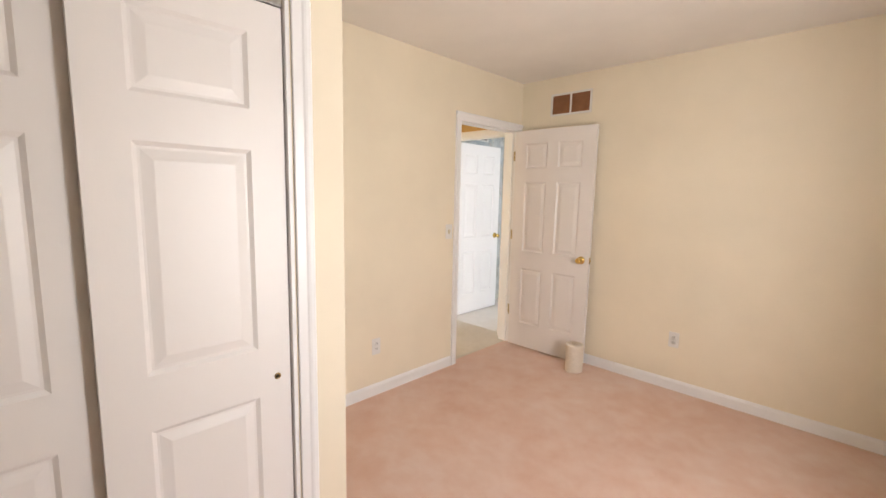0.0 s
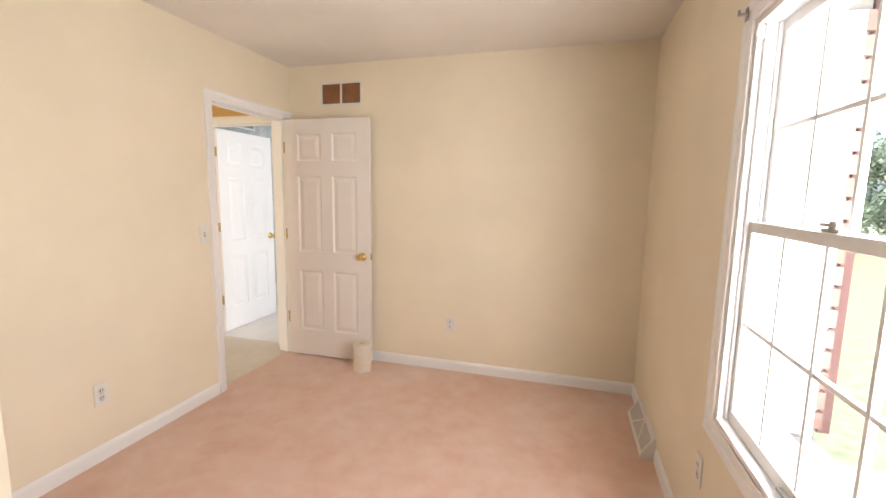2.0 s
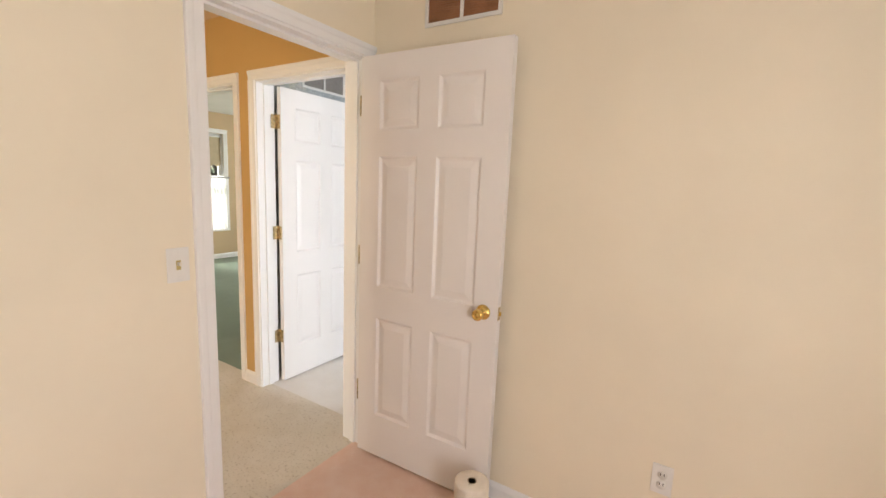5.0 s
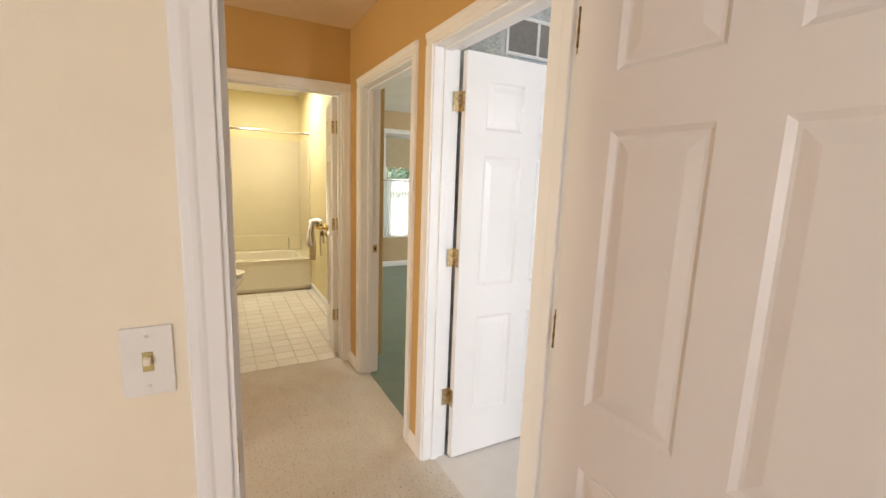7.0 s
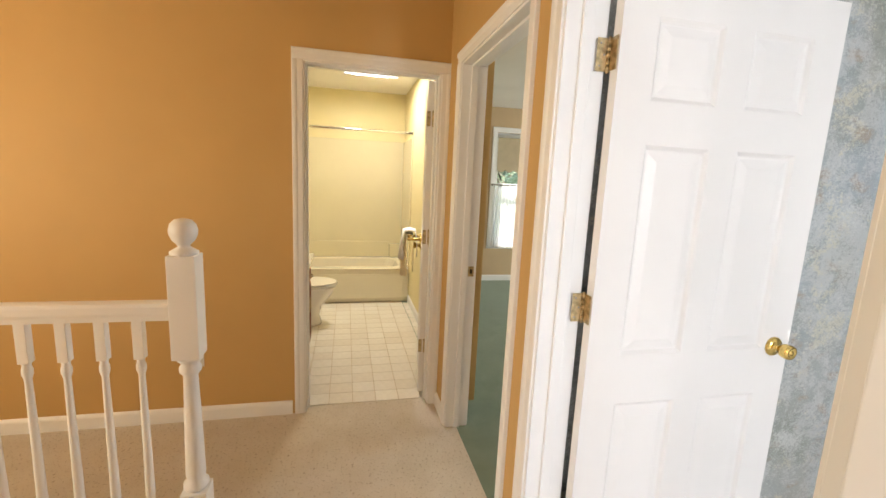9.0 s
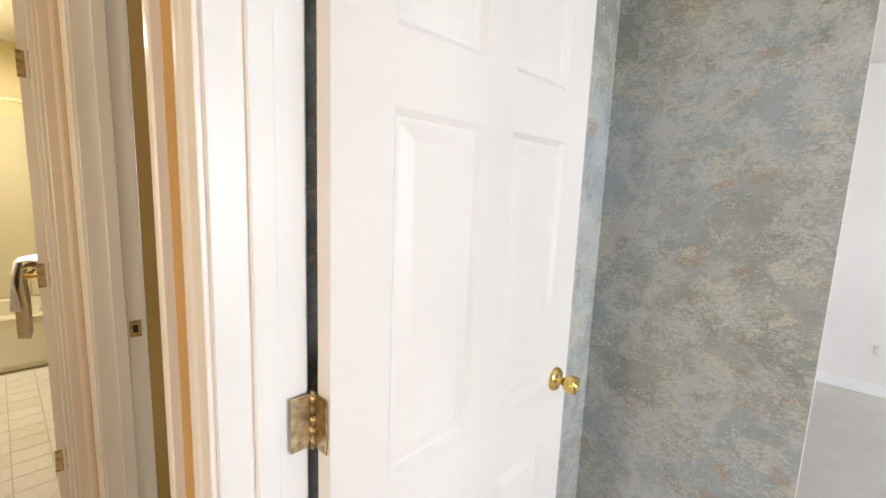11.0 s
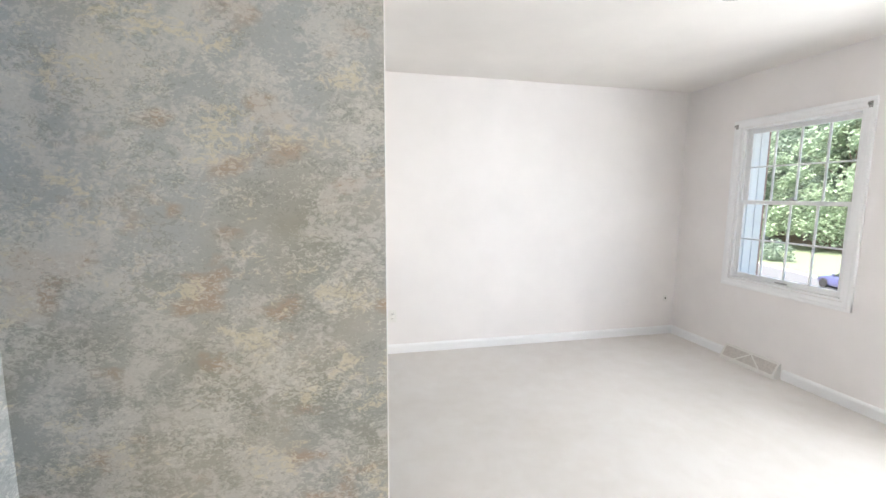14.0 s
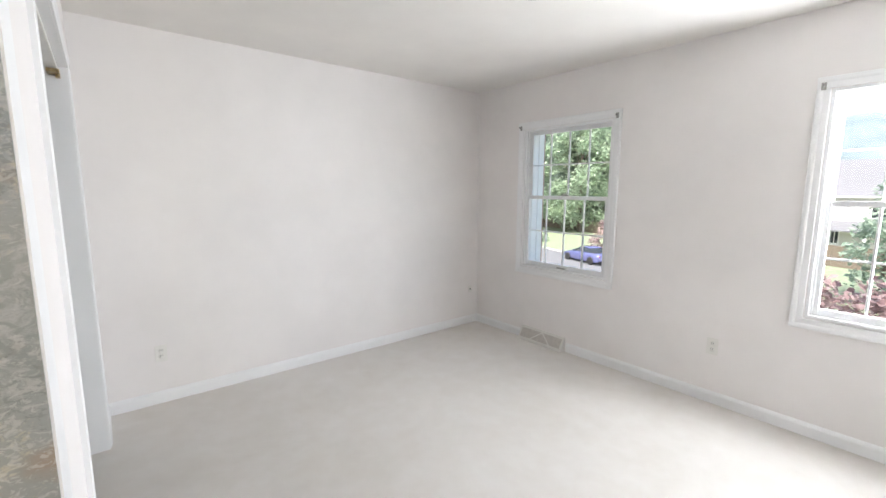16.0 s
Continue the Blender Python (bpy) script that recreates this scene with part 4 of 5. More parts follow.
block("soap_ledge", SURROUND, sur, (-5.336, 0.002, 0.402), (-5.27, 0.154, 0.575), 0.01)
rod = thing("shower_rod", "chrome shower rod across the tub", "shower rod")
bm = bmesh.new()
lathe(bm, ((0.0125, -1.368), (0.0125, 0.168)), (-4.62, 0, 1.91), pose(0, 0, 0, -90), n=16)
part("rod", bm, CHROME, rod)
for y, r in ((0.169, 90), (-1.369, -90)):
    bm = bmesh.new()
    lathe(bm, ((0.0, 0.0), (0.03, 0.0), (0.028, 0.01), (0.016, 0.016), (0.0, 0.016)), (-4.62, y, 1.91), pose(0, 0, 0, r), n=18)
    part("flange", bm, CHROME, rod)
head = thing("shower_fixture", "small chrome shower head on the tub wall", "shower head", pose(-5.0, -1.356, 1.78))
bm = bmesh.new()
lathe(bm, ((0.025, 0.0), (0.02, 0.01), (0.009, 0.012), (0.009, 0.10)), (0, 0, 0), pose(0, 0, 0, -110), n=14)
part("arm", bm, CHROME, head)
bm = bmesh.new()
lathe(bm, ((0.010, 0.0), (0.014, 0.02), (0.03, 0.05), (0.03, 0.058), (0.0, 0.06)), (0, 0.095, -0.035), pose(0, 0, 0, -140), n=16)
part("rose", bm, CHROME, head)
spout = thing("tub_faucet", "chrome tub tap on the side wall", "faucet", pose(-5.0, -1.356, 0.9))
bm = bmesh.new()
lathe(bm, ((0.0, 0.0), (0.045, 0.0), (0.04, 0.012), (0.022, 0.016), (0.024, 0.05), (0.0, 0.055)), (0, 0, 0.08), pose(0, 0, 0, -90), n=20)
part("handle", bm, CHROME, spout)
bm = bmesh.new()
lathe(bm, ((0.022, 0.0), (0.02, 0.10), (0.018, 0.125), (0.0, 0.13)), (0, 0, -0.12), pose(0, 0, 0, -90), n=16)
part("spout", bm, CHROME, spout)

toilet = thing("toilet", "white porcelain toilet with a closed lid", "toilet", pose(-3.93, -1.368, 0))
bm = bmesh.new()
def oval(cx, cy, rx, ry, z, n=28):
    return [bm.verts.new((cx + rx * math.cos(2 * math.pi * k / n), cy + ry * math.sin(2 * math.pi * k / n) * (1.0 if math.sin(2 * math.pi * k / n) > 0 else 0.85), z)) for k in range(n)]
rows = [oval(0, 0.40, 0.105, 0.20, 0.0), oval(0, 0.40, 0.11, 0.205, 0.02), oval(0, 0.40, 0.095, 0.18, 0.09), oval(0, 0.42, 0.10, 0.18, 0.18), oval(0, 0.46, 0.145, 0.225, 0.28), oval(0, 0.48, 0.178, 0.255, 0.36), oval(0, 0.48, 0.182, 0.26, 0.385)]
for a, b in zip(rows, rows[1:]):
    for k in range(len(a)):
        f = bm.faces.new((a[k], a[(k + 1) % len(a)], b[(k + 1) % len(b)], b[k]))
        f.smooth = True
bm.faces.new(rows[-1]), bm.faces.new(rows[0])
part("bowl", bm, PORCELAIN, toilet)
for nm, z0, z1, k in (("seat", 0.388, 0.402, 1.0), ("lid", 0.405, 0.422, 0.99)):
    bm = bmesh.new()
    rows = [oval(0, 0.48, 0.18 * k, 0.262 * k, z0), oval(0, 0.48, 0.188 * k, 0.27 * k, z0 + 0.004), oval(0, 0.48, 0.188 * k, 0.27 * k, z1 - 0.004), oval(0, 0.48, 0.178 * k, 0.26 * k, z1)]
    for a, b in zip(rows, rows[1:]):
        for j in range(len(a)):
            bm.faces.new((a[j], a[(j + 1) % len(a)], b[(j + 1) % len(b)], b[j])).smooth = True
    bm.faces.new(rows[-1]), bm.faces.new(rows[0])
    part(nm, bm, PORCELAIN, toilet)
block("tank", PORCELAIN, toilet, (-0.22, 0.012, 0.39), (0.22, 0.20, 0.72), 0.02)
block("tank_lid", PORCELAIN, toilet, (-0.23, 0.004, 0.722), (0.23, 0.21, 0.755), 0.01)
block("flush_lever", CHROME, toilet, (-0.18, 0.20, 0.66), (-0.10, 0.215, 0.672), 0.004)

van = thing("vanity_cabinet", "dark cherry vanity cabinet with brass handles", "vanity", pose(-3.31, -1.368, 0) @ Matrix.Diagonal((1, 1.062, 1, 1)))
block("body", CABINET, van, (0.004, 0.0, 0.09), (0.89, 0.50, 0.765), 0.003)
block("toe_kick", DARK, van, (0.02, 0.0, 0.0), (0.87, 0.44, 0.09))
for k in range(2):
    x0 = 0.02 + 0.435 * k
    for nm, z0, z1 in (("drawer", 0.60, 0.74), ("door", 0.12, 0.58)):
        bm = bmesh.new()
        box(bm, x0, 0.50, z0, x0 + 0.415, 0.516, z1, 0.003)
        for c in ((x0, z0, x0 + 0.415, z0 + 0.045), (x0, z1 - 0.045, x0 + 0.415, z1), (x0, z0 + 0.045, x0 + 0.05, z1 - 0.045), (x0 + 0.365, z0 + 0.045, x0 + 0.415, z1 - 0.045)):
            box(bm, c[0], 0.514, c[1], c[2], 0.524, c[3], 0.003)
        d = part(nm, bm, CABINET, van)
        bm = bmesh.new()
        if nm == "drawer":
            box(bm, x0 + 0.16, 0.545, 0.665, x0 + 0.255, 0.552, 0.675, 0.003), box(bm, x0 + 0.16, 0.516, 0.666, x0 + 0.168, 0.55, 0.674, 0.002), box(bm, x0 + 0.247, 0.516, 0.666, x0 + 0.255, 0.55, 0.674, 0.002)
        else:
            xx = x0 + 0.39 if k == 0 else x0 + 0.025
            box(bm, xx - 0.005, 0.545, 0.47, xx + 0.005, 0.552, 0.56, 0.003), box(bm, xx - 0.004, 0.516, 0.47, xx + 0.004, 0.55, 0.478, 0.002), box(bm, xx - 0.004, 0.516, 0.552, xx + 0.004, 0.55, 0.56, 0.002)
        part("pull", bm, OLD_BRASS, d, "worn brass pull")
block("countertop", PORCELAIN, van, (-0.012, 0.0, 0.766), (0.895, 0.545, 0.80), 0.008, "white moulded countertop")
block("backsplash", PORCELAIN, van, (-0.012, 0.0, 0.80), (0.895, 0.018, 0.89), 0.004)
mirror = thing("wall_cabinet", "dark cherry wall cabinet over the toilet", "wall cabinet", pose(-4.17, -1.369, 1.2))
block("case", CABINET, mirror, (0, 0, 0), (0.56, 0.26, 0.64), 0.004)
for k in range(2):
    x0 = 0.006 + 0.277 * k
    bm = bmesh.new()
    for c in ((x0, 0.006, x0 + 0.271, 0.05), (x0, 0.59, x0 + 0.271, 0.634), (x0, 0.05, x0 + 0.045, 0.59), (x0 + 0.226, 0.05, x0 + 0.271, 0.59)):
        box(bm, c[0], 0.261, c[1], c[2], 0.279, c[3], 0.003)
    box(bm, x0 + 0.045, 0.261, 0.05, x0 + 0.226, 0.268, 0.59)
    part("door", bm, CABINET, mirror)

# towel bar on the bathroom side wall, with two towels
bar = thing("towel_bar", "brass towel bar on the bathroom door", "towel bar", BATH_DOOR @ pose(0.60, 0, 0.97, 0, 0, 180))
bm = bmesh.new()
lathe(bm, ((0.008, -0.12), (0.008, 0.10)), (0, -0.095, 0), pose(0, 0, 0, 0, 90), n=12)
part("rod", bm, BRASS, bar)
for x in (-0.11, 0.09):
    bm = bmesh.new()
    lathe(bm, ((0.026, 0.0), (0.022, 0.012), (0.010, 0.018), (0.010, 0.10), (0.013, 0.105), (0.0, 0.108)), (x, 0, 0), pose(0, 0, 0, 90), n=16)
    part("post", bm, BRASS, bar)


def towel(x, w, drop_f, drop_b, m, label, off=0.0):
    t = thing("towel", label, "towel", BATH_DOOR @ pose(0.60 - x, 0.095, 0.97, 0, 0, 180), "bathroom towels")
    bm = bmesh.new()
    cols, th = 15, 0.011 + off
    prof = [(-th - 0.004, -drop_f), (-th - 0.003, -drop_f * 0.5), (-th, -0.03), (-th * 0.75, 0.006 + off), (0, 0.012 + off), (th * 0.75, 0.006 + off), (th, -0.03), (th + 0.003, -drop_b)]
    grid = []
    for k in range(cols):
        u = k / (cols - 1) - 0.5
        wob = 0.02 * math.sin(u * 19 + x * 30) + 0.006 * math.sin(u * 41)
        grid.append([bm.verts.new((u * w * (1 - 0.12 * abs(z) / max(drop_f, 0.01)), y + (wob * min(1, abs(z) / 0.15) if y < 0 else 0), z)) for y, z in prof])
    for a, b in zip(grid, grid[1:]):
        for j in range(len(prof) - 1):
            bm.faces.new((a[j], b[j], b[j + 1], a[j + 1])).smooth = True
    ob = part("cloth", bm, m, t)
    s = ob.modifiers.new("thick", "SOLIDIFY")
    s.thickness, s.offset = 0.006, 1
    return t


towel(-0.03, 0.16, 0.30, 0.26, TOWEL_GOLD, "gold hand towel hung on the towel bar", 0.018)
towel(-0.055, 0.19, 0.17, 0.15, TOWEL, "white terry towel bunched over the gold towel", 0.046)

sk = thing("skylight", "white skylight frame in the bathroom ceiling", "skylight", kind="structure")
for c0, c1 in (((-4.43, -0.59, 2.42), (-4.415, -0.03, 2.56)), ((-4.045, -0.59, 2.42), (-4.03, -0.03, 2.56)), ((-4.415, -0.59, 2.42), (-4.045, -0.575, 2.56)), ((-4.415, -0.045, 2.42), (-4.045, -0.03, 2.56))):
    block("curb", TRIM, sk, c0, c1, 0.002)

# ---- back room: curtained window ----
w = thing("window_4", "curtained back room window", "window", kind="structure")
casing("casing", w, "x", -5.6, 1, 1.5, 2.55, 2.1, w=0.07, d=0.02, bottom=0.55)
for c0, c1 in (((-5.70, 1.5, 0.55), (-5.66, 1.55, 2.1)), ((-5.70, 2.5, 0.55), (-5.66, 2.55, 2.1)), ((-5.70, 1.55, 0.55), (-5.66, 2.5, 0.61)), ((-5.70, 1.55, 2.04), (-5.66, 2.5, 2.1)), ((-5.70, 1.55, 1.29), (-5.66, 2.5, 1.34))):
    block("sash_frame", SASH, w, c0, c1, 0.003)
bm = bmesh.new()
bm.faces.new([bm.verts.new((-5.683, a, b)) for a, b in ((1.545, 0.6), (2.505, 0.6), (2.505, 2.05), (1.545, 2.05))])
p = part("pane", bm, GLASS, w)
p.visible_shadow = False
shade_t = thing("roller_shade", "tan roller shade half down with a scalloped hem", "window shade")
bm = bmesh.new()
cols = 40
rows = []
for k in range(cols + 1):
    y = 1.53 + 1.0 * k / cols
    rows.append([bm.verts.new((-5.645, y, z)) for z in (2.06, 1.66, 1.60 - 0.035 * abs(math.sin(k * math.pi / 5)))])
for a, b in zip(rows, rows[1:]):
    for j in range(2):
        bm.faces.new((a[j], a[j + 1], b[j + 1], b[j]))
part("fabric", bm, SHADE, shade_t)
bm = bmesh.new()
lathe(bm, ((0.0, -0.51), (0.018, -0.51), (0.018, 0.51), (0.0, 0.51)), (-5.645, 2.03, 2.06), pose(0, 0, 0, 90), n=14)
part("roller", bm, SASH, shade_t)
cr = thing("curtain_rod", "dark cafe curtain rod", "curtain rod")
bm = bmesh.new()
lathe(bm, ((0.0, -0.58), (0.009, -0.58), (0.009, 0.58), (0.0, 0.58)), (-5.555, 2.03, 1.385), pose(0, 0, 0, 90), n=12)
part("rod", bm, STEEL, cr)
for y in (1.45, 2.61):
    bm = bmesh.new()
    lathe(bm, ((0.0, -0.02), (0.016, -0.012), (0.018, 0.0), (0.012, 0.014), (0.0, 0.02)), (-5.555, y, 1.385), n=12)
    part("finial", bm, STEEL, cr)
for y0, y1 in ((1.48, 1.98), (2.02, 2.58)):
    t = thing("cafe_curtain", "sheer white cafe curtain gathered on the rod", "curtain", None, "cafe curtains")
    bm = bmesh.new()
    rows = []
    for k in range(61):
        u = k / 60
        y = y0 + (y1 - y0) * u
        rows.append([bm.verts.new((-5.555 + a * math.sin(u * 62) + 0.004 * math.sin(u * 17), y, z)) for z, a in ((1.41, 0.006), (1.37, 0.008), (1.1, 0.012), (0.8, 0.016), (0.50, 0.018))])
    for a, b in zip(rows, rows[1:]):
        for j in range(4):
            bm.faces.new((a[j], a[j + 1], b[j + 1], b[j])).smooth = True
    part("cloth", bm, CURTAIN, t)

# ---- outside ----
GZ = -4.6
LAWN = plain("lawn", (0.24, 0.28, 0.18), 0.95, 0.25, 3, 0.5, 0.1)
ASPHALT = plain("asphalt", (0.16, 0.16, 0.165), 0.9, 0.12, 8, 0.4)
PAVE = plain("concrete", (0.50, 0.48, 0.45), 0.9, 0.08, 6, 0.3)
slab("ground", -600, -600, 900, 900, GZ - 1.0, GZ, LAWN, "green lawn reaching the horizon", "ground")
# street, kerbs and drive
u = Vector((0.30, 0.954, 0)).normalized()
v = Vector((u.y, -u.x, 0))
CAR = Vector((31.4, 20.9, GZ))


def strip_ground(name, a0, a1, b0, b1, z, m, label, category, thick=0.3):
    """A flat strip in street coordinates: a along the street from the car, b across it."""
    bm = bmesh.new()
    vs = []
    for zz in (z - thick, z):
        for a, b in ((a0, b0), (a1, b0), (a1, b1), (a0, b1)):
            p = CAR + u * a + v * b
            vs.append(bm.verts.new((p.x, p.y, zz)))
    for q in ((3, 2, 1, 0), (4, 5, 6, 7), (0, 1, 5, 4), (1, 2, 6, 5), (2, 3, 7, 6), (3, 0, 4, 7)):
        bm.faces.new([vs[i] for i in q])
    return tagged(done(name, bm, m), label, category, kind="structure")


strip_ground("road", -120, 120, -6.2, 1.3, GZ + 0.012, ASPHALT, "grey asphalt street", "road")
strip_ground("kerb", -120, 120, 1.3, 1.5, GZ + 0.12, PAVE, "pale concrete kerb", "kerb")
strip_ground("kerb", -120, 120, -6.4, -6.2, GZ + 0.12, PAVE, "pale concrete kerb", "kerb")
drive = slab("driveway", 4.0, -6.0, 13.5, 8.0, GZ - 0.2, GZ + 0.02, PAVE, "pale concrete driveway below the windows", "driveway")

# ---- parked car ----
CAR_BLUE = plain("blue_car_paint", (0.10, 0.105, 0.23), 0.25, 0.05, 3, 0.0, 0.5, 1.0)
CAR_GLASS = plain("dark_car_glass", (0.03, 0.035, 0.04), 0.08, 0.05)
TYRE = plain("tyre_rubber", (0.02, 0.02, 0.02), 0.8)


def loft(bm, sections, smooth=True):
    rows = [[bm.verts.new(p) for p in s] for s in sections]
    for a, b in zip(rows, rows[1:]):
        for k in range(len(a) - 1):
            f = bm.faces.new((a[k], a[k + 1], b[k + 1], b[k]))
            f.smooth = smooth
    bm.faces.new(rows[0]), bm.faces.new(rows[-1])


car = thing("car", "dark blue two-door car parked in the street", "car", Matrix.Translation(CAR) @ pose(0, 0, 0.012, 0, 0, math.degrees(math.atan2(u.y, u.x))))
bm = bmesh.new()
secs = []
for x, w, zb, zs, zt in ((-2.25, 0.70, 0.38, 0.62, 0.80), (-2.1, 0.82, 0.25, 0.70, 0.92), (-1.5, 0.88, 0.20, 0.72, 0.96), (-0.9, 0.89, 0.20, 0.72, 0.95), (0.5, 0.89, 0.20, 0.70, 0.92), (1.2, 0.88, 0.20, 0.66, 0.84), (1.8, 0.85, 0.20, 0.60, 0.74), (2.15, 0.76, 0.26, 0.52, 0.64), (2.28, 0.6, 0.36, 0.48, 0.56)):
    secs.append([(x, -w * 0.92, zb), (x, -w, zb + 0.12), (x, -w, zs), (x, -w * 0.9, zt - 0.04), (x, -w * 0.6, zt), (x, w * 0.6, zt), (x, w * 0.9, zt - 0.04), (x, w, zs), (x, w, zb + 0.12), (x, w * 0.92, zb)])
loft(bm, secs)
part("body", bm, CAR_BLUE, car)
bm = bmesh.new()
loft(bm, [[(x, -w, z0), (x, -w * 0.82, z1), (x, w * 0.82, z1), (x, w, z0)] for x, w, z0, z1 in ((-1.75, 0.74, 0.93, 0.96), (-1.1, 0.76, 0.93, 1.26), (-0.5, 0.77, 0.92, 1.35), (0.1, 0.77, 0.91, 1.33), (0.95, 0.76, 0.86, 0.90))])
part("cabin_glass", bm, CAR_GLASS, car)
bm = bmesh.new()
loft(bm, [[(x, -w, z - 0.03), (x, -w * 0.9, z), (x, w * 0.9, z), (x, w, z - 0.03)] for x, w, z in ((-1.05, 0.64, 1.28), (-0.5, 0.65, 1.37), (0.12, 0.64, 1.345))])
part("roof", bm, CAR_BLUE, car)
for x in (-1.42, 1.38):
    for y in (-0.86, 0.86):
        bm = bmesh.new()
        lathe(bm, ((0.20, -0.10), (0.30, -0.105), (0.32, -0.08), (0.32, 0.08), (0.30, 0.105), (0.20, 0.10)), (x, y, 0.32), pose(0, 0, 0, 90), n=28)
        wheel = part("wheel", bm, TYRE, car, "black tyre")
        bm = bmesh.new()
        lathe(bm, ((0.0, -0.085), (0.06, -0.085), (0.075, -0.07), (0.19, -0.06), (0.215, -0.10), (0.215, 0.10), (0.19, 0.06), (0.075, 0.07), (0.06, 0.085), (0.0, 0.085)), (x, y, 0.32), pose(0, 0, 0, 90), n=28)
        part("rim", bm, CHROME, wheel, "silver rim")
for y in (-0.55, 0.55):
    block("headlight", GLASS, car, (2.06, y - 0.16, 0.50), (2.24, y + 0.16, 0.60), 0.03)
    block("tail_light", plain("red_lens", (0.4, 0.03, 0.03), 0.2), car, (-2.24, y - 0.16, 0.66), (-2.1, y + 0.16, 0.78), 0.02)
    block("mirror", CAR_BLUE, car, (0.55, y * 1.72 - 0.07, 0.94), (0.68, y * 1.72 + 0.07, 1.05), 0.03)

# ---- trees and shrubs ----
BARK = plain("bark", (0.12, 0.09, 0.07), 0.95, 0.25, 8, 0.6)
LEAF = leaf_mat("leaves", (0.31, 0.40, 0.28), (0.44, 0.53, 0.38))
LEAF_DARK = leaf_mat("dark_leaves", (0.25, 0.32, 0.25), (0.34, 0.42, 0.33))
LEAF_RED = leaf_mat("red_leaves", (0.28, 0.19, 0.19), (0.46, 0.36, 0.35))


def limb(bm, p0, p1, r0, r1, n=7):
    q = (p1 - p0).to_track_quat("Z", "Y").to_matrix().to_4x4()
    lathe(bm, ((r0, 0.0), ((r0 + r1) / 2 * 1.02, (p1 - p0).length * 0.5), (r1, (p1 - p0).length)), p0, q, n)


def leaves(bm, rng, centre, radius, count, size):
    for _ in range(count):
        d = Vector((rng.gauss(0, 1), rng.gauss(0, 1), rng.gauss(0, 0.8)))
        c = centre + d.normalized() * radius * (rng.random() ** 0.45)
        a, s = Euler((rng.uniform(-0.9, 0.9), rng.uniform(-0.9, 0.9), rng.uniform(0, 6.3))).to_matrix(), size * rng.uniform(0.6, 1.5)
        bm.faces.new([bm.verts.new(c + a @ Vector(p) * s) for p in ((-0.5, 0, 0), (0, -0.32, 0.08), (0.6, 0, 0), (0, 0.32, 0.08))])


def tree(name, seed, height, spread, m, label, at, trunk=0.28, clear=0.22, clumps=42, per=85, size=0.42):
    """A tapered trunk with limbs and a crown of leaf clumps, uneven and open."""
    rng = random.Random(seed)
    t = thing(name, label, "tree" if height > 3 else "shrub", pose(*at), "")
    bt, bl = bmesh.new(), bmesh.new()
    top = Vector((rng.uniform(-0.3, 0.3), rng.uniform(-0.3, 0.3), height * 0.7))
    limb(bt, Vector((0, 0, -0.1)), top, trunk, trunk * 0.35, 10)
    for k in range(clumps):
        h = clear + (0.95 - clear) * rng.random()
        wide = spread * math.sin(math.pi * min(1, max(0.08, (h - clear) / (1 - clear) * 0.8 + 0.2))) * rng.uniform(0.35, 1.0)
        a = rng.uniform(0, 6.283)
        c = Vector((wide * math.cos(a), wide * math.sin(a), height * h))
        if k % 3 == 0:
            limb(bt, top * min(0.95, max(0.25, h * 0.85)), c, trunk * 0.22, trunk * 0.05, 5)
        leaves(bl, rng, c, spread * rng.uniform(0.2, 0.36), per, size)
    part("trunk", bt, BARK, t)
    part("crown", bl, m, t)
    return t


big = tree("tree", 1, 15, 5.4, LEAF, "tall leafy green tree beyond the street", (47, 44, GZ), clear=0.10, clumps=70, per=240, size=0.33)
dark = tree("tree", 2, 13, 5.0, LEAF_DARK, "dark green tree behind the lawn", (58, 40, GZ), clear=0.06, clumps=70, per=240, size=0.33)
rng = random.Random(5)
for k, (x, y, s, w) in enumerate(((53, 36, 1.0, 0), (43, 48, 0.95, 1), (60, 47, 1.2, 1), (52, 54, 1.25, 0), (66, 38, 1.3, 1), (58, 31, 0.95, 0), (68, 55, 1.4, 0), (38, 54, 1.1, 1), (74, 46, 1.4, 1), (30, 60, 1.2, 0), (22, 58, 1.1, 1), (14, 56, 1.2, 0), (46, 62, 1.3, 1), (63, 28, 1.05, 1), (72, 24, 1.1, 0), (9, 46, 1.0, 1), (-30, 11, 0.75, 0), (-34, 19, 0.8, 0))):
    copy_thing((big, dark)[w], pose(x, y, GZ, 0, 0, rng.uniform(0, 360)) @ Matrix.Scale(s * 1.12, 4))["label"] = ("tall leafy green tree beyond the street", "dark green tree behind the lawn")[w]
tree("maple_tree", 8, 3.6, 1.9, LEAF_RED, "small red-leaved maple beside the street", (35.3, 21.4, GZ), 0.09, 0.12, 26, 80, 0.22)
tree("plum_tree", 9, 4.0, 2.6, LEAF_RED, "red-brown leaved plum tree below the window", (12.5, 2.6, GZ), 0.10, 0.3, 34, 150, 0.17)
tree("fir_tree", 10, 7.4, 2.0, LEAF_DARK, "green tree in front of the white house", (30.5, 3.4, GZ), 0.13, 0.08, 36, 90, 0.24)
tree("green_shrub", 11, 1.5, 1.1, LEAF, "rounded green garden shrub", (27.0, 6.6, GZ), 0.05, 0.1, 22, 70, 0.13)
tree("green_shrub", 12, 1.2, 1.0, LEAF_DARK, "low dark green garden shrub", (24.0, 5.0, GZ), 0.05, 0.1, 22, 70, 0.12)
tree("green_shrub", 13, 1.9, 1.5, LEAF_DARK, "low dark green garden shrub", (39.5, 33.0, GZ), 0.05, 0.05, 22, 70, 0.2)
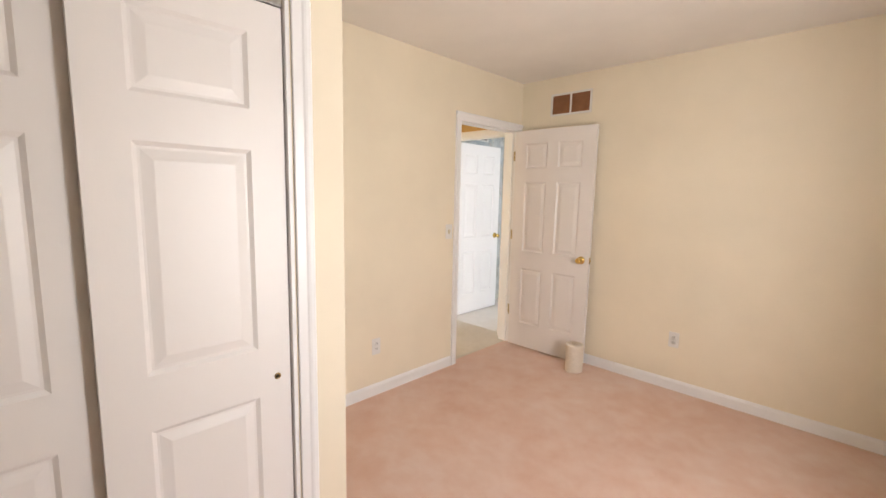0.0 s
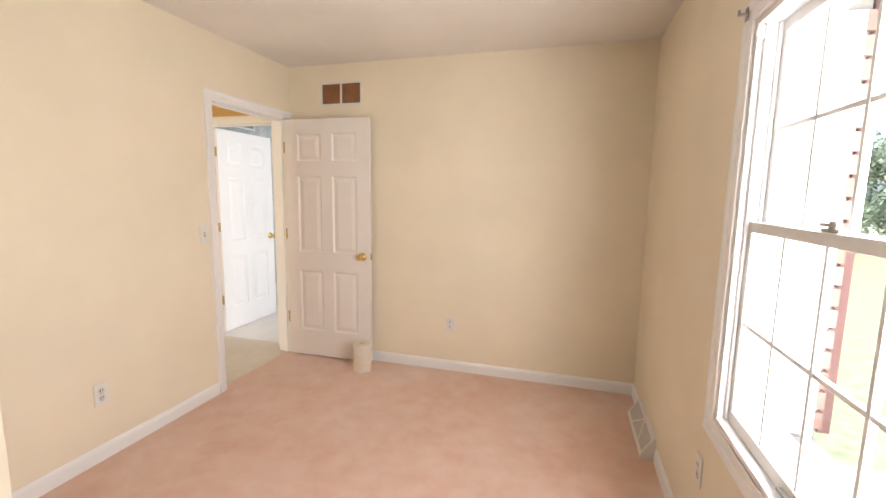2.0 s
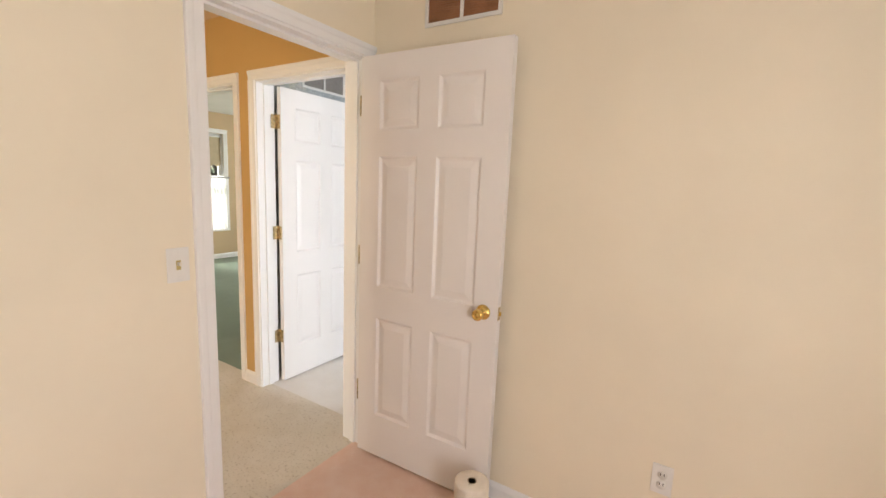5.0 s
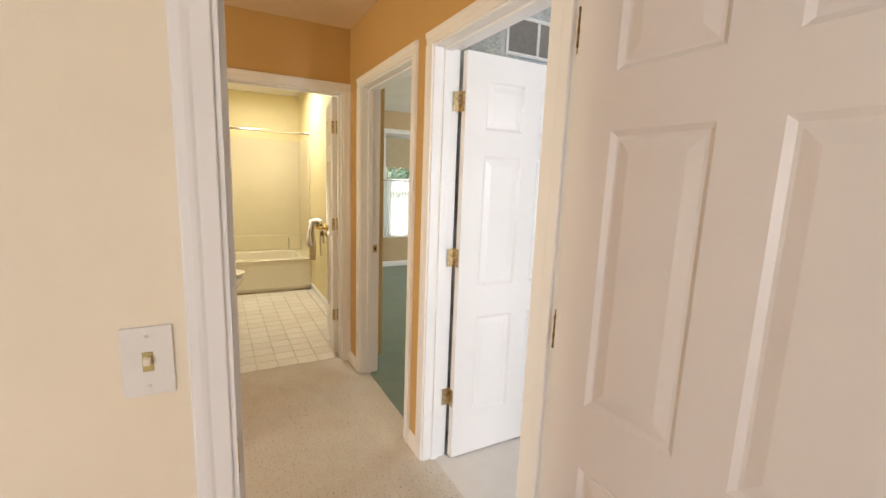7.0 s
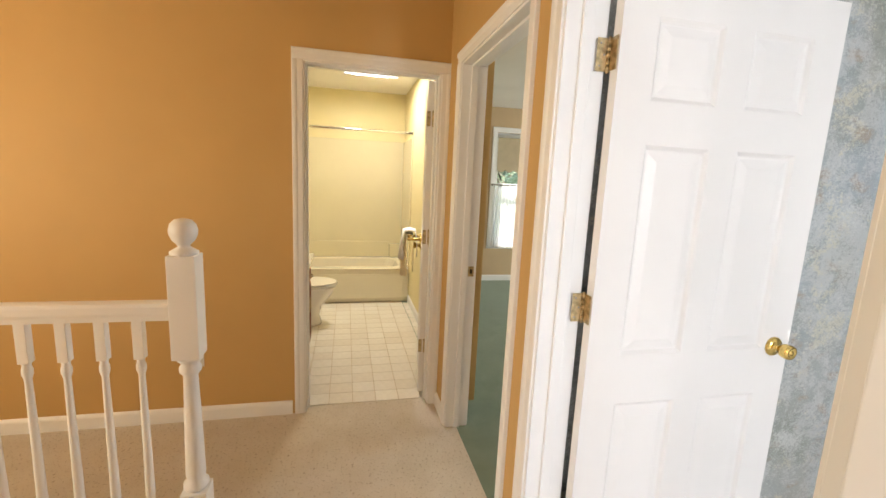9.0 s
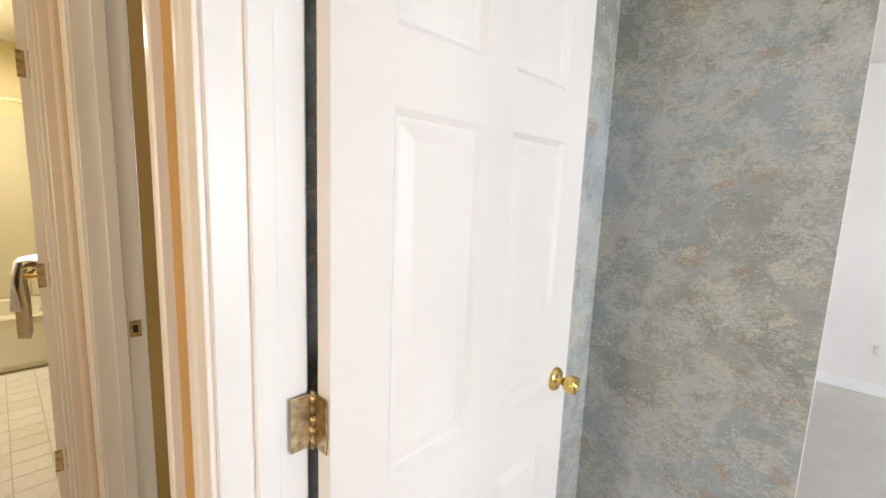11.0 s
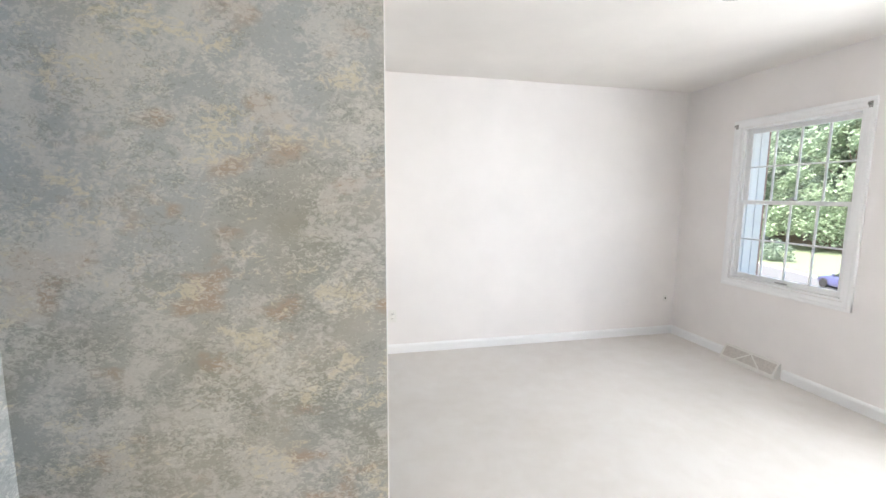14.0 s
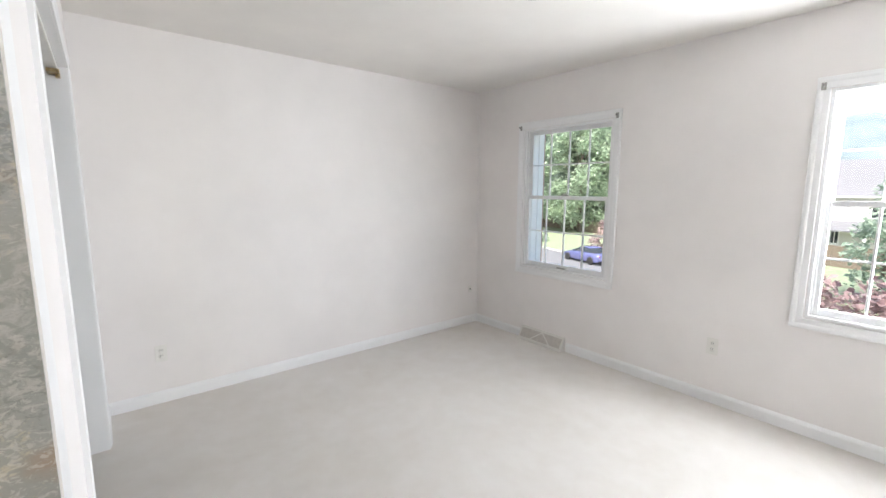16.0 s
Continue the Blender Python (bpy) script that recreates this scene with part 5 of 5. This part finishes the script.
hedge = thing("fence", "weathered wooden fence behind the lawn", "fence", pose(0, 0, 0))
FENCE = wood_mat("weathered_wood", (0.10, 0.08, 0.06), (0.20, 0.16, 0.12), 0.9)
for k in range(60):
    p = CAR + u * (-14 + 0.82 * k) + v * 17.0
    bm = bmesh.new()
    box(bm, -0.40, -0.02, 0, 0.40, 0.02, 1.7, 0.004)
    b = part("board", bm, FENCE, hedge)
    b.matrix_local = pose(p.x, p.y, GZ, 0, 0, math.degrees(math.atan2(u.y, u.x)))

# ---- house across the street ----
ROOF = plain("grey_shingle", (0.16, 0.16, 0.17), 0.9, 0.15, 6, 0.5)
house = thing("house", "white two-storey house with a grey shingle roof", "house", pose(56, 8.2, GZ))
bm = bmesh.new()
box(bm, 0, -9, 0, 9, 4.5, 5.6)
part("wall", bm, SIDING, house)
for k in range(26):
    block("siding_board", SIDING, house, (-0.03, -9.0, 0.15 + k * 0.21), (-0.004, 4.5, 0.15 + k * 0.21 + 0.185), 0.0)
bm = bmesh.new()
a = [bm.verts.new(p) for p in ((-0.6, -9.5, 5.5), (4.5, -9.5, 9.2), (9.6, -9.5, 5.5))]
b = [bm.verts.new((q.co.x, 5.0, q.co.z)) for q in a]
for f in ((a[0], b[0], b[1], a[1]), (a[1], b[1], b[2], a[2]), (a[0], a[2], b[2], b[0]), (a[0], a[1], a[2]), (b[2], b[1], b[0])):
    bm.faces.new(f)
part("roof", bm, ROOF, house)
block("gutter", SIDING, house, (-0.75, -9.5, 5.36), (-0.6, 5.0, 5.5), 0.02)
for y, z, w, h in ((1.9, 3.9, 1.3, 0.55), (-2.2, 3.5, 1.4, 1.2), (-6.0, 3.5, 1.4, 1.2), (0.9, 0.9, 0.55, 1.9)):
    bm = bmesh.new()
    for c in ((y - w / 2 - 0.1, z - 0.1, y + w / 2 + 0.1, z), (y - w / 2 - 0.1, z + h, y + w / 2 + 0.1, z + h + 0.1), (y - w / 2 - 0.1, z, y - w / 2, z + h), (y + w / 2, z, y + w / 2 + 0.1, z + h), (y - 0.03, z, y + 0.03, z + h)):
        box(bm, -0.10, c[0], c[1], -0.035, c[2], c[3])
    win = part("window", bm, SASH, house)
    block("pane", CAR_GLASS, win, (-0.06, y - w / 2, z), (-0.036, y + w / 2, z + h))
bm = bmesh.new()
a = [bm.verts.new(p) for p in ((-0.04, -5.5, 3.1), (-2.6, -5.5, 2.35), (-2.6, -5.5, 2.2), (-0.04, -5.5, 2.2))]
b = [bm.verts.new((q.co.x, 3.4, q.co.z)) for q in a]
bm.faces.new(a), bm.faces.new(b[::-1])
for k in range(4):
    bm.faces.new((a[k], a[(k + 1) % 4], b[(k + 1) % 4], b[k]))
part("porch_roof", bm, ROOF, house)
for y in (3.2, 1.6, -1.5, -5.2):
    block("porch_post", SIDING, house, (-2.45, y - 0.09, 0), (-2.27, y + 0.09, 2.2), 0.01)

# wooded ridge
bm = bmesh.new()
rows = []
for k in range(121):
    a = radians(-80 + 160 * k / 120)
    top = 44 + 9 * math.sin(a * 5.0) + 4 * math.sin(a * 17) + 2.2 * math.sin(a * 61) + 1.2 * math.sin(a * 133)
    rows.append([bm.verts.new((r * math.cos(a), r * math.sin(a), z)) for r, z in ((250, GZ - 1), (300, 12), (360, top * 0.7), (420, top), (470, GZ - 1))])
for a, b in zip(rows, rows[1:]):
    for j in range(4):
        bm.faces.new((a[j], b[j], b[j + 1], a[j + 1]))
tagged(done("backdrop", bm, plain("far_woods", (0.17, 0.21, 0.22), 0.95, 0.25, 0.05, 0.0, 0.05)), "distant wooded ridge", "hill", kind="structure")

# ---- brick skin, shutters ----
for nm, y0, y1, cut in (("wall_brick_a", -4.6, 0.0775, [(*WIN_A, ZA0 - 0.02, Z1 + 0.02)]), ("wall_brick_b", 0.0775, 4.43, [(*WIN_B, Z0 - 0.02, Z1 + 0.02), (*WIN_C, Z0 - 0.02, Z1 + 0.02)])):
    skin = wall(nm, "x", 3.003, 3.095, y0, y1, cut, MORTAR, MORTAR, "outer wall of weathered red brick", -2.6, 2.6)
    bm = bmesh.new()
    box(bm, -0.053, -0.097, -0.0285, 0.053, 0.097, 0.0285, 0.003)
    long_me = done("brick", bm, BRICK)
    bm = bmesh.new()
    box(bm, -0.053, -0.046, -0.0285, 0.053, 0.046, 0.0285, 0.003)
    short_me = done("brick", bm, BRICK)
    for w0, w1, *_ in cut:
        for k in range(19):
            z = Z0 + 0.0 + k * 0.0675
            first = (long_me, short_me)[k % 2]
            step = (0.097, 0.046)[k % 2]
            for ob, y in ((first, w1 + step - 0.012), (long_me, w1 + 2 * step + 0.10)):
                b = new("brick", ob.data)
                b.parent, b.location = skin, (3.055, y, z)
    for ob in (long_me, short_me):
        bpy.data.objects.remove(ob)


def shutter(y):
    t = thing("shutter", "dark red louvred window shutter on the brick", "shutter", pose(3.112, y, 0), "window shutters")
    bm = bmesh.new()
    for c in ((0, 0.66, 0.05, 2.05), (0.33, 0.66, 0.38, 2.05), (0.05, 0.66, 0.33, 0.74), (0.05, 1.32, 0.33, 1.39), (0.05, 1.97, 0.33, 2.05)):
        box(bm, 0, c[0], c[1], 0.035, c[2], c[3], 0.003)
    part("shutter_frame", bm, SHUTTER, t)
    for k in range(34):
        z = 0.755 + k * 0.0362
        if not 1.30 < z < 1.40:
            bm = bmesh.new()
            vs = [bm.verts.new(p) for p in ((0.004, 0.05, z + 0.024), (0.030, 0.05, z), (0.030, 0.33, z), (0.004, 0.33, z + 0.024), (0.004, 0.05, z + 0.030), (0.030, 0.05, z + 0.006), (0.030, 0.33, z + 0.006), (0.004, 0.33, z + 0.030))]
            for q in ((0, 1, 2, 3), (7, 6, 5, 4), (0, 4, 5, 1), (3, 2, 6, 7)):
                bm.faces.new([vs[i] for i in q])
            part("slat", bm, SHUTTER, t)


for w0, w1 in (WIN_A, WIN_B, WIN_C):
    shutter(w1 + 0.02), shutter(w0 - 0.40)

# ---- bathroom floor tiles ----
for wide, rows in ((0.1435, [0.0228 - 0.1475 * j for j in range(10)]), (0.069, [0.1335])):
    bm = bmesh.new()
    box(bm, -0.0655, -wide / 2, -0.005, 0.0655, wide / 2, 0.0, 0.002)
    one = done("tile", bm, TILE)
    for i in range(16):
        for y in rows:
            b = new("tile", one.data)
            b.parent, b.location = bath_floor, (-2.4765 - 0.135 * i, y, 0.0)
    bpy.data.objects.remove(one)
